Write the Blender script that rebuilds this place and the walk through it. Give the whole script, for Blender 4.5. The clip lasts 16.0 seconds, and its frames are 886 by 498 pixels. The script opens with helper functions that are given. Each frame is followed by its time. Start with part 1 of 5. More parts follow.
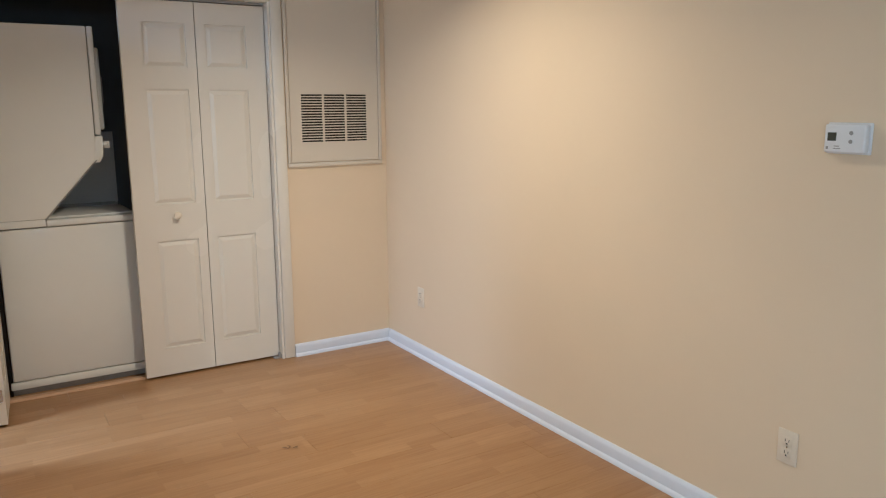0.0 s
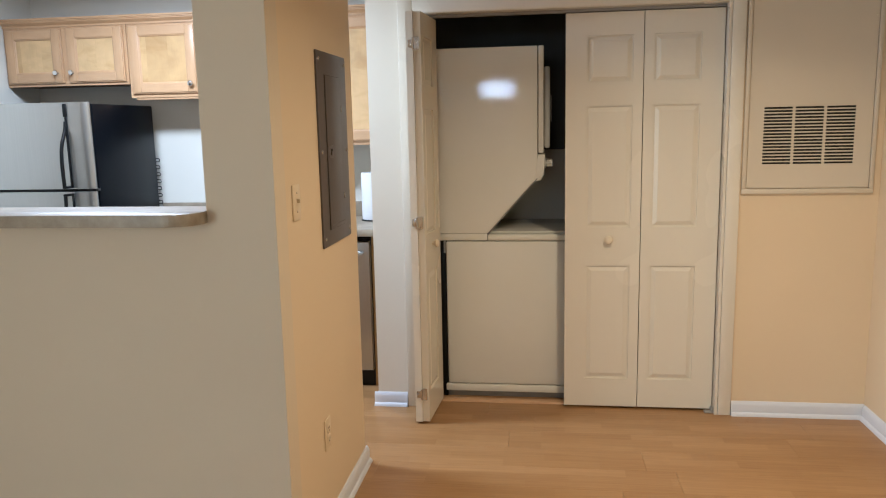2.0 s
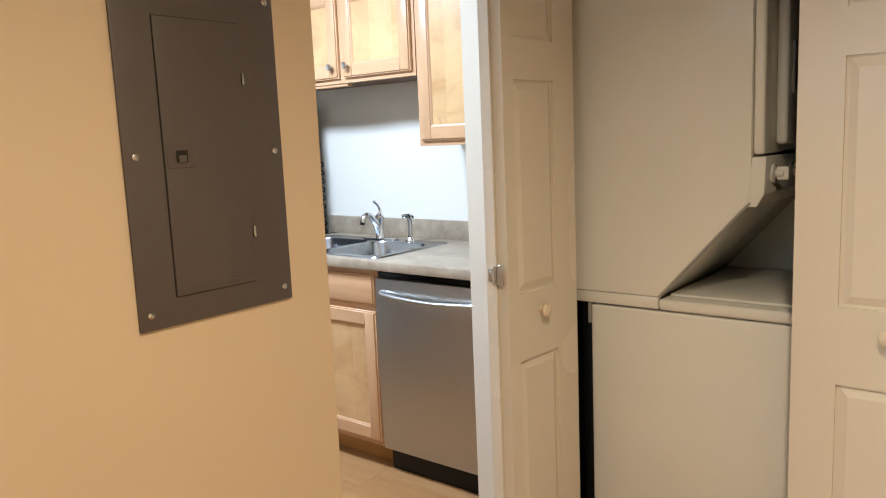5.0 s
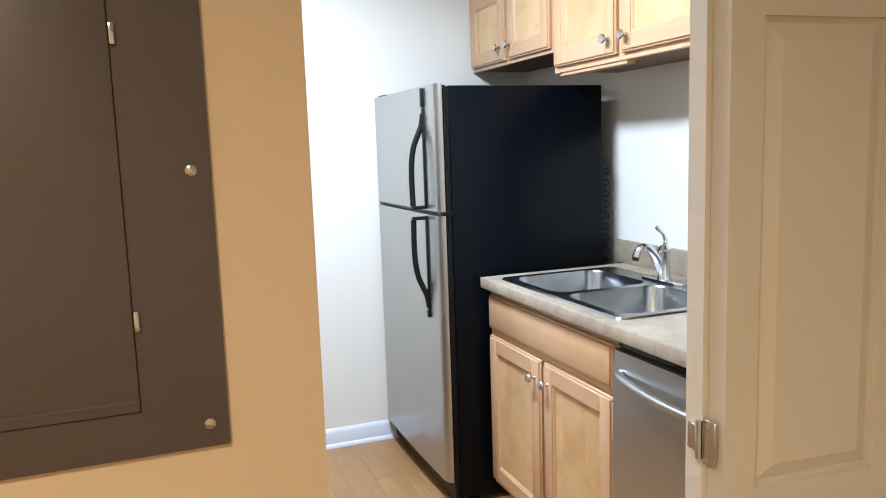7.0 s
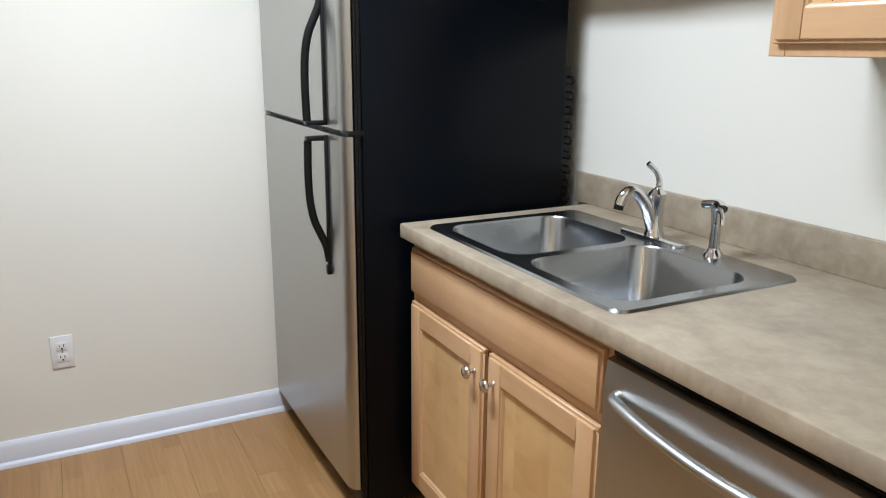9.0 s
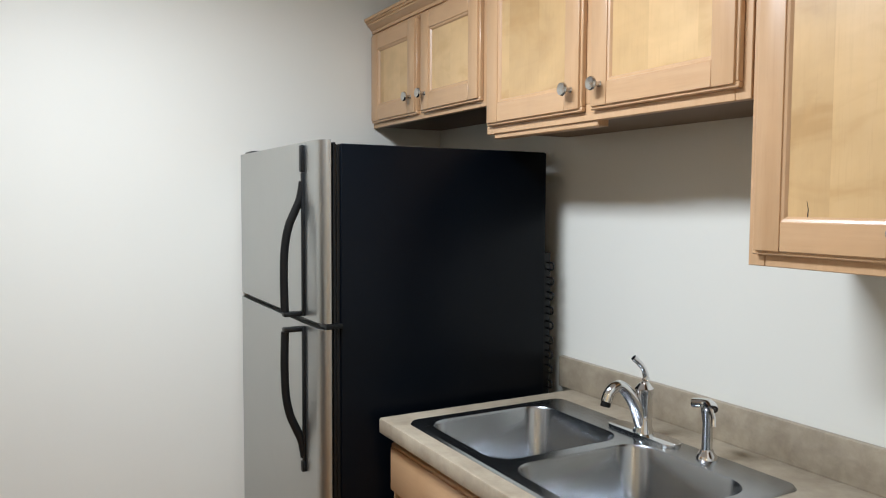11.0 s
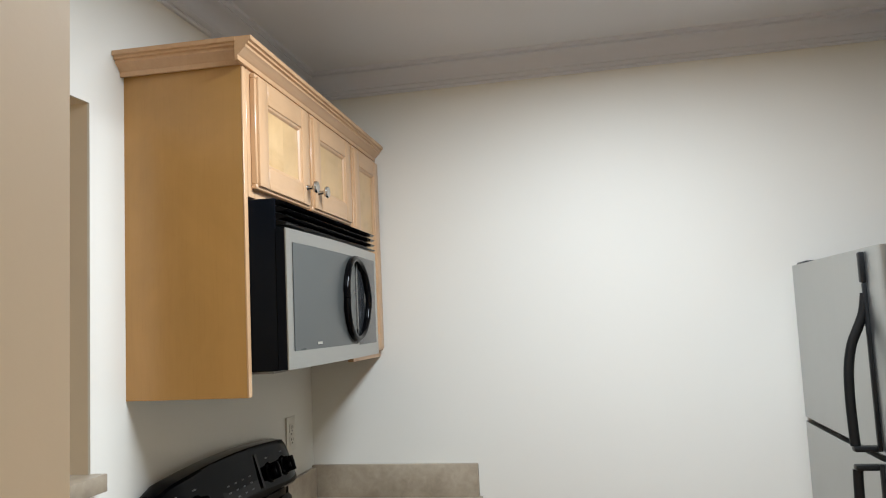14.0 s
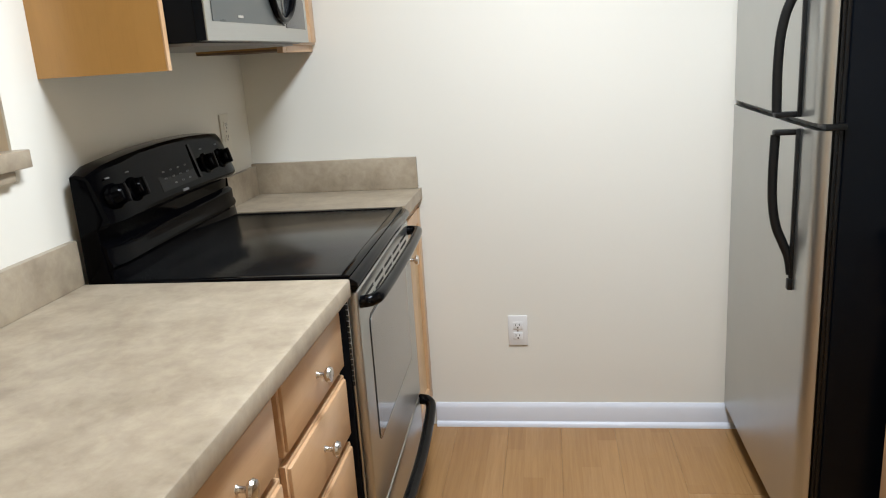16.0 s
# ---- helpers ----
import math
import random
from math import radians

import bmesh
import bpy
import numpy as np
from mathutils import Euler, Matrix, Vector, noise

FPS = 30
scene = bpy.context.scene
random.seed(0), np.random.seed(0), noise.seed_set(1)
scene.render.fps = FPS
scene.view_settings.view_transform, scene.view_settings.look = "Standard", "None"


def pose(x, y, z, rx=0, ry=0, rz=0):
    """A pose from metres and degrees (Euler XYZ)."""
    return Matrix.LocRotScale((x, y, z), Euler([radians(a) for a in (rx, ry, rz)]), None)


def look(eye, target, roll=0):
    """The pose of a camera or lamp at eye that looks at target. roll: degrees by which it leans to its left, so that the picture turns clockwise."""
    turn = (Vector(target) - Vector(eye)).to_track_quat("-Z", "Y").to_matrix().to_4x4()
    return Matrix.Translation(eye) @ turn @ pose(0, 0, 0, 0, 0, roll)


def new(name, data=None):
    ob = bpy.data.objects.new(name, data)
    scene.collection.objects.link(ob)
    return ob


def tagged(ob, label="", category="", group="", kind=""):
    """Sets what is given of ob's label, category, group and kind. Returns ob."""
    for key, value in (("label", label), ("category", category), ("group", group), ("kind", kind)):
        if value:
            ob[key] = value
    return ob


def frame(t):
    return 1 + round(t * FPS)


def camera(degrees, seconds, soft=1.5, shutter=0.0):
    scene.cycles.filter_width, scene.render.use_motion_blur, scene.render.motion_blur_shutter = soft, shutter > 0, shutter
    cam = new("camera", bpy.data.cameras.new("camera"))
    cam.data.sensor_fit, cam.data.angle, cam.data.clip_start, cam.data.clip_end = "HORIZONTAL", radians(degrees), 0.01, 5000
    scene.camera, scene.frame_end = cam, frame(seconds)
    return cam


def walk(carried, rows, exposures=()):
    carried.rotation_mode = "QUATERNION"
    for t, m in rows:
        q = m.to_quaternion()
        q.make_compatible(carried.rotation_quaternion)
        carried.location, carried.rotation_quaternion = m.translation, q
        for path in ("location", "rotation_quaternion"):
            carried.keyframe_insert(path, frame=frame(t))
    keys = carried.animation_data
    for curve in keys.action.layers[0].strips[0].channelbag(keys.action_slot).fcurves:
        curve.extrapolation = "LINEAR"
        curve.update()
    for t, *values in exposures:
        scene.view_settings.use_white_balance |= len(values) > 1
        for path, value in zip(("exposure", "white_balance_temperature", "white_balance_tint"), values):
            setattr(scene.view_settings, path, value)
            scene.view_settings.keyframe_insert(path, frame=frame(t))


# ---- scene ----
PATH = [
    (0, (0.425, 0.166, 1.461), (1.459, 1.837, 1.089), -0.3),
    (0.5, (0.564, 0.271, 1.492), (1.328, 2.076, 1.099), 0.2),
    (1, (0.695, 0.385, 1.476), (1.08, 2.315, 1.12), 0.1),
    (1.5, (0.876, 0.435, 1.475), (0.839, 2.407, 1.143), -0.4),
    (2, (1.011, 0.494, 1.476), (0.747, 2.45, 1.153), -1.2),
    (2.5, (1.111, 0.741, 1.453), (0.762, 2.686, 1.142), -1.5),
    (3, (1.297, 0.984, 1.453), (0.779, 2.893, 1.154), -1.2),
    (3.2, (1.391, 1.089, 1.454), (0.782, 2.972, 1.161), -1.1),
    (5.3, (1.613, 2.534, 1.398), (0.265, 3.981, 1.104), -2.3),
    (5.5, (1.602, 2.655, 1.401), (0.179, 4.029, 1.104), -2.0),
    (6, (1.577, 2.952, 1.414), (-0.059, 4.067, 1.135), -1.2),
    (6.5, (1.373, 3.205, 1.404), (-0.394, 4.108, 1.15), -2.0),
    (7, (1.185, 3.405, 1.406), (-0.669, 4.105, 1.141), -1.9),
    (7.5, (0.988, 3.567, 1.405), (-0.9, 4.158, 1.108), -1.4),
    (8, (0.716, 3.603, 1.391), (-1.123, 4.312, 1.049), -0.9),
    (8.2, (0.638, 3.631, 1.376), (-1.166, 4.407, 0.993), -0.9),
    (10.3, (0.36, 3.724, 1.398), (-1.321, 4.651, 0.836), 0.7),
    (10.5, (0.364, 3.724, 1.424), (-1.338, 4.686, 1.003), 1.1),
    (11, (0.385, 3.724, 1.484), (-1.36, 4.693, 1.359), 0.3),
    (11.5, (0.387, 3.712, 1.517), (-1.408, 4.592, 1.585), -0.9),
    (12, (0.368, 3.702, 1.508), (-1.525, 4.339, 1.612), -2.0),
    (12.5, (0.333, 3.748, 1.493), (-1.654, 3.96, 1.553), -2.0),
    (13, (0.33, 3.774, 1.492), (-1.666, 3.653, 1.514), -2.2),
    (13.5, (0.344, 3.782, 1.5), (-1.63, 3.474, 1.59), -2.4),
    (14, (0.352, 3.779, 1.516), (-1.599, 3.383, 1.706), -2.7),
    (14.5, (0.342, 3.783, 1.492), (-1.615, 3.384, 1.587), -3.3),
    (15, (0.327, 3.788, 1.45), (-1.635, 3.419, 1.329), -3.7),
    (15.5, (0.324, 3.795, 1.419), (-1.624, 3.458, 1.116), -3.7),
    (16, (0.331, 3.801, 1.375), (-1.583, 3.512, 0.872), -3.7),
]
cam = camera(60.6, 16.0, soft=1.1)
walk(cam, [(t, look(eye, target, roll)) for t, eye, target, roll in PATH],
     exposures=[(0.0, 0.18, 4600, 10), (1.0, 0.06, 4620, 10), (1.5, 0.08, 5000, 10), (2.0, 0.15, 5220, 10), (3.0, 0.25, 5230, 10), (5.5, 0.43, 5330, 10), (6.5, 0.53, 5300, 10), (7.5, 0.22, 5550, 10), (8.0, -0.03, 5800, 10),
                (10.5, -0.05, 5900, 10), (11.0, -0.25, 5900, 10), (11.5, -0.35, 5900, 10), (12.0, -0.33, 5900, 10), (12.5, -0.19, 5900, 10), (14.0, -0.33, 5950, 10), (15.0, -0.25, 6000, 10), (16.0, -0.03, 6110, 10)])

# ---- world and lights ----
world = bpy.data.worlds.new("daylight")
scene.world = world
world.use_nodes = True
wn = world.node_tree.nodes
sky = wn.new("ShaderNodeTexSky")
sky.sky_type = "NISHITA"
sky.sun_disc = False
sky.sun_elevation = radians(40)
sky.sun_rotation = radians(60)
world.node_tree.links.new(sky.outputs[0], wn["Background"].inputs[0])
wn["Background"].inputs[1].default_value = 0.12


def area_lamp(name, place, target, w, h, watts, colour):
    lamp = bpy.data.lights.new(name, "AREA")
    lamp.shape, lamp.size, lamp.size_y, lamp.energy, lamp.color = "RECTANGLE", w, h, watts, colour
    ob = new(name, lamp)
    ob.matrix_world = look(place, target)
    return ob


# kitchen ceiling lamp, recessed hall lamp, living room lamp, daylight at window and added patio door
kitchen = area_lamp("kitchen_ceiling_light", (-1.00, 3.86, 2.40), (-1.00, 3.86, 0), 0.80, 0.30, 56, (0.92, 0.965, 1.0))
kitchen.data.spread = radians(176.5)
hall = area_lamp("hall_recessed_light", (1.62, 2.80, 2.435), (1.62, 2.80, 0), 0.15, 0.15, 23, (1.0, 0.73, 0.42))
hall.data.spread = radians(138)
area_lamp("living_ceiling_light", (-0.76, -2.60, 2.40), (-0.76, -2.60, 0), 0.40, 0.14, 10, (1.0, 0.78, 0.52))
area_lamp("window_daylight", (-0.98, -4.05, 2.02), (-0.98, 0, 1.6), 0.60, 0.24, 5, (0.88, 0.95, 1.0))
area_lamp("window_daylight", (0.27, -4.05, 2.02), (0.27, 0, 1.6), 0.50, 0.24, 8, (0.88, 0.95, 1.0))
# unseen lamp and patio door, added to bring side daylight onto the walls
area_lamp("added_side_daylight", (-2.22, -1.70, 1.05), (2.0, -0.8, 1.0), 1.6, 1.9, 67, (0.97, 1.0, 0.83))


# ---- materials ----
def tree(name):
    m = bpy.data.materials.new(name)
    m.use_nodes = True
    t = m.node_tree
    return m, t, t.nodes["Principled BSDF"]


def coords(t, scale=(1, 1, 1), shift=True):
    """Object coordinates, stretched, and moved by a random step for each object."""
    tc = t.nodes.new("ShaderNodeTexCoord")
    mp = t.nodes.new("ShaderNodeMapping")
    mp.inputs["Scale"].default_value = scale
    t.links.new(tc.outputs["Object"], mp.inputs["Vector"])
    if shift:
        oi = t.nodes.new("ShaderNodeObjectInfo")
        mu = t.nodes.new("ShaderNodeMath")
        mu.operation = "MULTIPLY"
        mu.inputs[1].default_value = 37.0
        t.links.new(oi.outputs["Random"], mu.inputs[0])
        t.links.new(mu.outputs[0], mp.inputs["Location"])
    return mp.outputs["Vector"]


def noise_node(t, vec, scale, detail=4.0, rough=0.55, distort=0.0):
    n = t.nodes.new("ShaderNodeTexNoise")
    n.inputs["Scale"].default_value = scale
    n.inputs["Detail"].default_value = detail
    n.inputs["Roughness"].default_value = rough
    n.inputs["Distortion"].default_value = distort
    t.links.new(vec, n.inputs["Vector"])
    return n.outputs["Fac"]


def ramp(t, fac, stops):
    r = t.nodes.new("ShaderNodeValToRGB")
    e = r.color_ramp.elements
    while len(e) < len(stops):
        e.new(0.5)
    for k, (p, c) in enumerate(stops):
        e[k].position = p
        e[k].color = (*c, 1) if len(c) == 3 else c
    t.links.new(fac, r.inputs["Fac"])
    return r.outputs["Color"]


def mixed(t, a, b, fac, blend="MIX"):
    n = t.nodes.new("ShaderNodeMix")
    n.data_type, n.blend_type = "RGBA", blend
    for sock, v in ((n.inputs["Factor"], fac), (n.inputs[6], a), (n.inputs[7], b)):
        if isinstance(v, (int, float)):
            sock.default_value = v
        elif isinstance(v, tuple):
            sock.default_value = (*v, 1)
        else:
            t.links.new(v, sock)
    return n.outputs[2]


def bumped(t, p, height, strength, distance=0.002):
    b = t.nodes.new("ShaderNodeBump")
    b.inputs["Strength"].default_value = strength
    b.inputs["Distance"].default_value = distance
    t.links.new(height, b.inputs["Height"])
    t.links.new(b.outputs[0], p.inputs["Normal"])


def ranged(t, fac, lo, hi):
    n = t.nodes.new("ShaderNodeMapRange")
    n.inputs["To Min"].default_value, n.inputs["To Max"].default_value = lo, hi
    t.links.new(fac, n.inputs["Value"])
    return n.outputs[0]


def paint(name, colour, rough=0.6, vary=0.06, grain=260.0, bump=0.12, spec=0.4):
    """Rolled or sprayed paint: broad uneven tone, fine stipple."""
    m, t, p = tree(name)
    v = coords(t, shift=False)
    broad = noise_node(t, v, 0.9, 3)
    fine = noise_node(t, v, grain, 3)
    dark = tuple(c * (1 - vary) for c in colour)
    t.links.new(ramp(t, broad, [(0.3, dark), (0.7, colour)]), p.inputs["Base Color"])
    t.links.new(ranged(t, fine if bump else broad, rough - 0.03, rough + 0.03), p.inputs["Roughness"])
    p.inputs["Specular IOR Level"].default_value = spec
    if bump:
        bumped(t, p, fine, bump, 0.0012)
    return m


def maple(name, way, light, dark, figure=0.35, rough=0.38, stave=0.0):
    """Clear-coated maple: fine grain along the axis way, soft blotches, flame figure and staves on panels."""
    m, t, p = tree(name)
    s = [16.0, 16.0, 16.0]
    s["xyz".index(way)] = 0.9
    v = coords(t, tuple(s))
    grain = noise_node(t, v, 3.0, 6, 0.62, 0.4)
    pores = noise_node(t, v, 14.0, 3, 0.6)
    blotch = noise_node(t, coords(t, (1.3, 1.3, 1)), 4.0, 4, 0.6, 0.8)
    base = ramp(t, grain, [(0.25, dark), (0.72, light)])
    fig = ramp(t, blotch, [(0.34, tuple(c * 0.84 for c in light)), (0.50, tuple(c * 0.98 for c in light)), (0.68, tuple(min(1, c * 1.12) for c in light))])
    c = mixed(t, base, fig, figure)
    if stave:
        snap = t.nodes.new("ShaderNodeVectorMath")
        snap.operation = "SNAP"
        snap.inputs[1].default_value = (stave, 10.0, 10.0)
        t.links.new(coords(t, (1, 1, 1)), snap.inputs[0])
        tone = t.nodes.new("ShaderNodeTexWhiteNoise")
        tone.noise_dimensions = "3D"
        t.links.new(snap.outputs[0], tone.inputs["Vector"])
        c = mixed(t, c, ramp(t, tone.outputs["Value"], [(0.0, (0.86, 0.83, 0.77)), (1.0, (1.06, 1.06, 1.04))]), 0.8, "MULTIPLY")
        # flame figure: slanting wavy bands that start anew on each stave
        turn = t.nodes.new("ShaderNodeMapping")
        turn.inputs["Rotation"].default_value = (0, radians(38), 0)
        turn.inputs["Scale"].default_value = (1.0, 1.0, 2.6)
        start = t.nodes.new("ShaderNodeVectorMath")
        t.links.new(coords(t, (1, 1, 1)), start.inputs[0])
        t.links.new(tone.outputs["Color"], start.inputs[1])
        t.links.new(start.outputs[0], turn.inputs["Vector"])
        flame = noise_node(t, turn.outputs[0], 3.2, 4, 0.55, 0.9)
        c = mixed(t, c, ramp(t, flame, [(0.34, (0.84, 0.78, 0.68)), (0.50, (1, 1, 1)), (0.68, (1.08, 1.09, 1.10))]), 0.80, "MULTIPLY")
    c = mixed(t, c, ramp(t, pores, [(0.30, (0.84, 0.80, 0.74)), (0.46, (1, 1, 1))]), 0.25, "MULTIPLY")
    t.links.new(c, p.inputs["Base Color"])
    t.links.new(ranged(t, grain, rough - 0.07, rough + 0.08), p.inputs["Roughness"])
    p.inputs["Coat Weight"].default_value = 0.30
    p.inputs["Coat Roughness"].default_value = 0.22
    bumped(t, p, pores, 0.05, 0.0006)
    return m


def brushed(name, way, colour, rough=0.30, metal=1.0):
    """Brushed steel with fine lines along the axis way."""
    m, t, p = tree(name)
    s = [420.0, 420.0, 420.0]
    s["xyz".index(way)] = 3.0
    lines = noise_node(t, coords(t, tuple(s)), 1.0, 3, 0.6)
    smear = noise_node(t, coords(t, (1, 1, 1)), 3.0, 4, 0.6)
    t.links.new(ramp(t, lines, [(0.3, tuple(c * 0.93 for c in colour)), (0.7, colour)]), p.inputs["Base Color"])
    p.inputs["Metallic"].default_value = metal
    mixr = t.nodes.new("ShaderNodeMath")
    t.links.new(ranged(t, lines, rough - 0.06, rough + 0.06), mixr.inputs[0])
    t.links.new(ranged(t, smear, -0.05, 0.08), mixr.inputs[1])
    t.links.new(mixr.outputs[0], p.inputs["Roughness"])
    bumped(t, p, lines, 0.05, 0.0004)
    return m


def plain(name, colour, rough, metal=0.0, vary=0.10, scale=18.0, coat=0.0, spec=0.5, bump=0.03):
    """Moulded, enamelled or cast surface with slight wear."""
    m, t, p = tree(name)
    v = coords(t, (1, 1, 1))
    n = noise_node(t, v, scale, 5, 0.6)
    f = noise_node(t, v, 500.0, 2)
    t.links.new(ramp(t, n, [(0.3, tuple(c * (1 - vary) for c in colour)), (0.7, colour)]), p.inputs["Base Color"])
    t.links.new(ranged(t, n, max(0.02, rough - 0.05), rough + 0.06), p.inputs["Roughness"])
    p.inputs["Metallic"].default_value = metal
    p.inputs["Coat Weight"].default_value = coat
    p.inputs["Coat Roughness"].default_value = 0.08
    p.inputs["Specular IOR Level"].default_value = spec
    if bump:
        bumped(t, p, f, bump, 0.0005)
    return m


def laminate(name):
    """Mottled sand-coloured worktop laminate."""
    m, t, p = tree(name)
    v = coords(t, (1, 1, 1), shift=False)
    big = noise_node(t, v, 9.0, 5, 0.62, 0.15)
    small = noise_node(t, v, 55.0, 5, 0.7)
    vein = noise_node(t, v, 26.0, 4, 0.65, 0.5)
    a = ramp(t, big, [(0.28, (0.240, 0.188, 0.132)), (0.50, (0.342, 0.280, 0.204)), (0.74, (0.430, 0.362, 0.270))])
    b = ramp(t, small, [(0.30, (0.70, 0.66, 0.58)), (0.62, (1, 1, 1))])
    c = mixed(t, a, b, 0.32, "MULTIPLY")
    c = mixed(t, c, ramp(t, vein, [(0.36, (0.50, 0.45, 0.32)), (0.62, (0.24, 0.21, 0.16))]), 0.18)
    t.links.new(c, p.inputs["Base Color"])
    t.links.new(ranged(t, small, 0.34, 0.48), p.inputs["Roughness"])
    bumped(t, p, small, 0.06, 0.0006)
    return m


def floorboards(name):
    """Three-strip oak laminate, strips along x, a tone of its own for each strip."""
    m, t, p = tree(name)
    tc = t.nodes.new("ShaderNodeTexCoord")
    oi = t.nodes.new("ShaderNodeObjectInfo")
    add = t.nodes.new("ShaderNodeVectorMath")
    scl = t.nodes.new("ShaderNodeVectorMath")
    scl.operation = "SCALE"
    scl.inputs[0].default_value = (13.7, 0.0, 5.1)
    t.links.new(oi.outputs["Random"], scl.inputs["Scale"])
    t.links.new(tc.outputs["Object"], add.inputs[0])
    t.links.new(scl.outputs[0], add.inputs[1])
    v = add.outputs[0]
    br = t.nodes.new("ShaderNodeTexBrick")
    br.offset, br.squash = 0.43, 1.0
    for k, val in (("Scale", 1.0), ("Mortar Size", 0.0006), ("Mortar Smooth", 0.5), ("Bias", 0.0), ("Brick Width", 0.42), ("Row Height", 0.0643)):
        br.inputs[k].default_value = val
    br.inputs["Color1"].default_value = (0, 0, 0, 1)
    br.inputs["Color2"].default_value = (1, 1, 1, 1)
    br.inputs["Mortar"].default_value = (0.35, 0.35, 0.35, 1)
    t.links.new(v, br.inputs["Vector"])
    tone = ramp(t, br.outputs["Color"], [(0.0, (0.318, 0.176, 0.070)), (0.5, (0.345, 0.197, 0.081)), (1.0, (0.380, 0.224, 0.098))])
    mp = t.nodes.new("ShaderNodeMapping")
    mp.inputs["Scale"].default_value = (1.6, 34, 1)
    t.links.new(v, mp.inputs["Vector"])
    grain = noise_node(t, mp.outputs[0], 2.4, 7, 0.65, 0.5)
    c = mixed(t, tone, ramp(t, grain, [(0.28, (0.72, 0.64, 0.54)), (0.66, (1.06, 1.04, 1.0))]), 0.65, "MULTIPLY")
    c = mixed(t, c, ramp(t, br.outputs["Fac"], [(0.0, (1, 1, 1)), (1.0, (0.62, 0.55, 0.46))]), 0.14, "MULTIPLY")
    t.links.new(c, p.inputs["Base Color"])
    smudge = noise_node(t, tc.outputs["Object"], 2.2, 5, 0.6)
    t.links.new(ranged(t, smudge, 0.24, 0.42), p.inputs["Roughness"])
    p.inputs["Specular IOR Level"].default_value = 0.34
    bumped(t, p, grain, 0.05, 0.0005)
    return m


def glass_mat(name):
    m, t, p = tree(name)
    p.inputs["Base Color"].default_value = (0.95, 0.98, 0.97, 1)
    p.inputs["Transmission Weight"].default_value = 1.0
    p.inputs["Roughness"].default_value = 0.0
    p.inputs["IOR"].default_value = 1.45
    return m


# pier paint is raised towards white to stand in for kitchen lamp light
PIERLIT = paint("pier_paint_lightened", (0.82, 0.77, 0.66), 0.5, 0.04, 280.0, 0.04)
CREAM = paint("cream_wall_paint", (0.745, 0.60, 0.402), 0.62, 0.05, 260.0, 0.04)
# cream wall paint greyed in its colour for the daylight on this partition
CREAMDAY = paint("daylit_cream_paint", (0.695, 0.592, 0.440), 0.62, 0.05, 260.0, 0.04)
KWALL = paint("kitchen_wall_paint", (0.745, 0.726, 0.652), 0.60, 0.05, 260.0, 0.05)
CEIL = paint("ceiling_paint", (0.72, 0.735, 0.77), 0.8, 0.05, 180, 0.2)
WHITE = paint("white_trim_paint", (0.68, 0.705, 0.765), 0.35, 0.05, 320, 0.05)
DOORW = paint("door_white_paint", (0.74, 0.685, 0.575), 0.27, 0.05, 300, 0)
HATCHP = paint("hatch_paint", (0.66, 0.58, 0.45), 0.5, 0.05, 300, 0.05)
DARKWALL = paint("closet_dark_lining", (0.16, 0.175, 0.165), 0.7, 0.25)
MAPLE_Z = maple("maple_upright_grain", "z", (0.555, 0.350, 0.188), (0.475, 0.282, 0.138))
MAPLE_X = maple("maple_cross_grain", "x", (0.555, 0.350, 0.188), (0.475, 0.282, 0.138))
MAPLE_P = maple("maple_panel_figured", "z", (0.60, 0.402, 0.196), (0.56, 0.360, 0.165), 0.60, 0.32, 0.135)
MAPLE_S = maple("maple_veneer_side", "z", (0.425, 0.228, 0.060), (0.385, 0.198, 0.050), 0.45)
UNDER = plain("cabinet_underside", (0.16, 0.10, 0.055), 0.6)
LAMI = laminate("sand_laminate")
STEEL_Z = brushed("brushed_steel_upright", "z", (0.485, 0.49, 0.475), 0.34)
STEEL_X = brushed("brushed_steel_cross", "x", (0.485, 0.49, 0.475), 0.32)
SINKM = plain("sink_steel", (0.39, 0.405, 0.42), 0.24, 1.0, 0.12, 7.0, 0.0, 0.5, 0)
CHROME = plain("chrome", (0.75, 0.75, 0.76), 0.06, 1.0, 0.04)
NICKEL = plain("satin_nickel", (0.62, 0.60, 0.57), 0.22, 1.0, 0.06)
BLACK = plain("black_enamel", (0.0016, 0.0028, 0.0050), 0.32, 0, 0.2, 4.0, 0.0, 0.13, 0)
BLACKG = plain("black_gloss", (0.0018, 0.0018, 0.0022), 0.08, 0, 0.15, 6.0, 0.0, 0.12, 0)
CONSOLE = plain("console_black", (0.0012, 0.0012, 0.0016), 0.07, 0, 0.15, 6.0, 0.0, 0.05, 0)
BLACKP = plain("black_plastic", (0.0045, 0.005, 0.0055), 0.36, 0, 0.2, 18.0, 0.0, 0.3)
COOKTOP = plain("ceramic_cooktop_glass", (0.008, 0.008, 0.008), 0.16, 0, 0.2, 5.0, 0.0, 0.38)
DARKGLASS = plain("smoked_glass", (0.075, 0.08, 0.078), 0.09, 0, 0.08, 4.0, 0.5)
MWGLASS = plain("mesh_glass", (0.064, 0.068, 0.063), 0.28, 0, 0.06, 4.0, 0.0, 0.25, 0)
MWCTRL = plain("control_glass", (0.030, 0.032, 0.034), 0.12, 0, 0.06, 4.0, 0.0, 0.4, 0)
ENAMEL = plain("white_enamel", (0.76, 0.75, 0.68), 0.035, 0, 0.03, 3.0, 0.0, 0.4, 0)
GREYP = plain("grey_plastic", (0.30, 0.29, 0.27), 0.5)
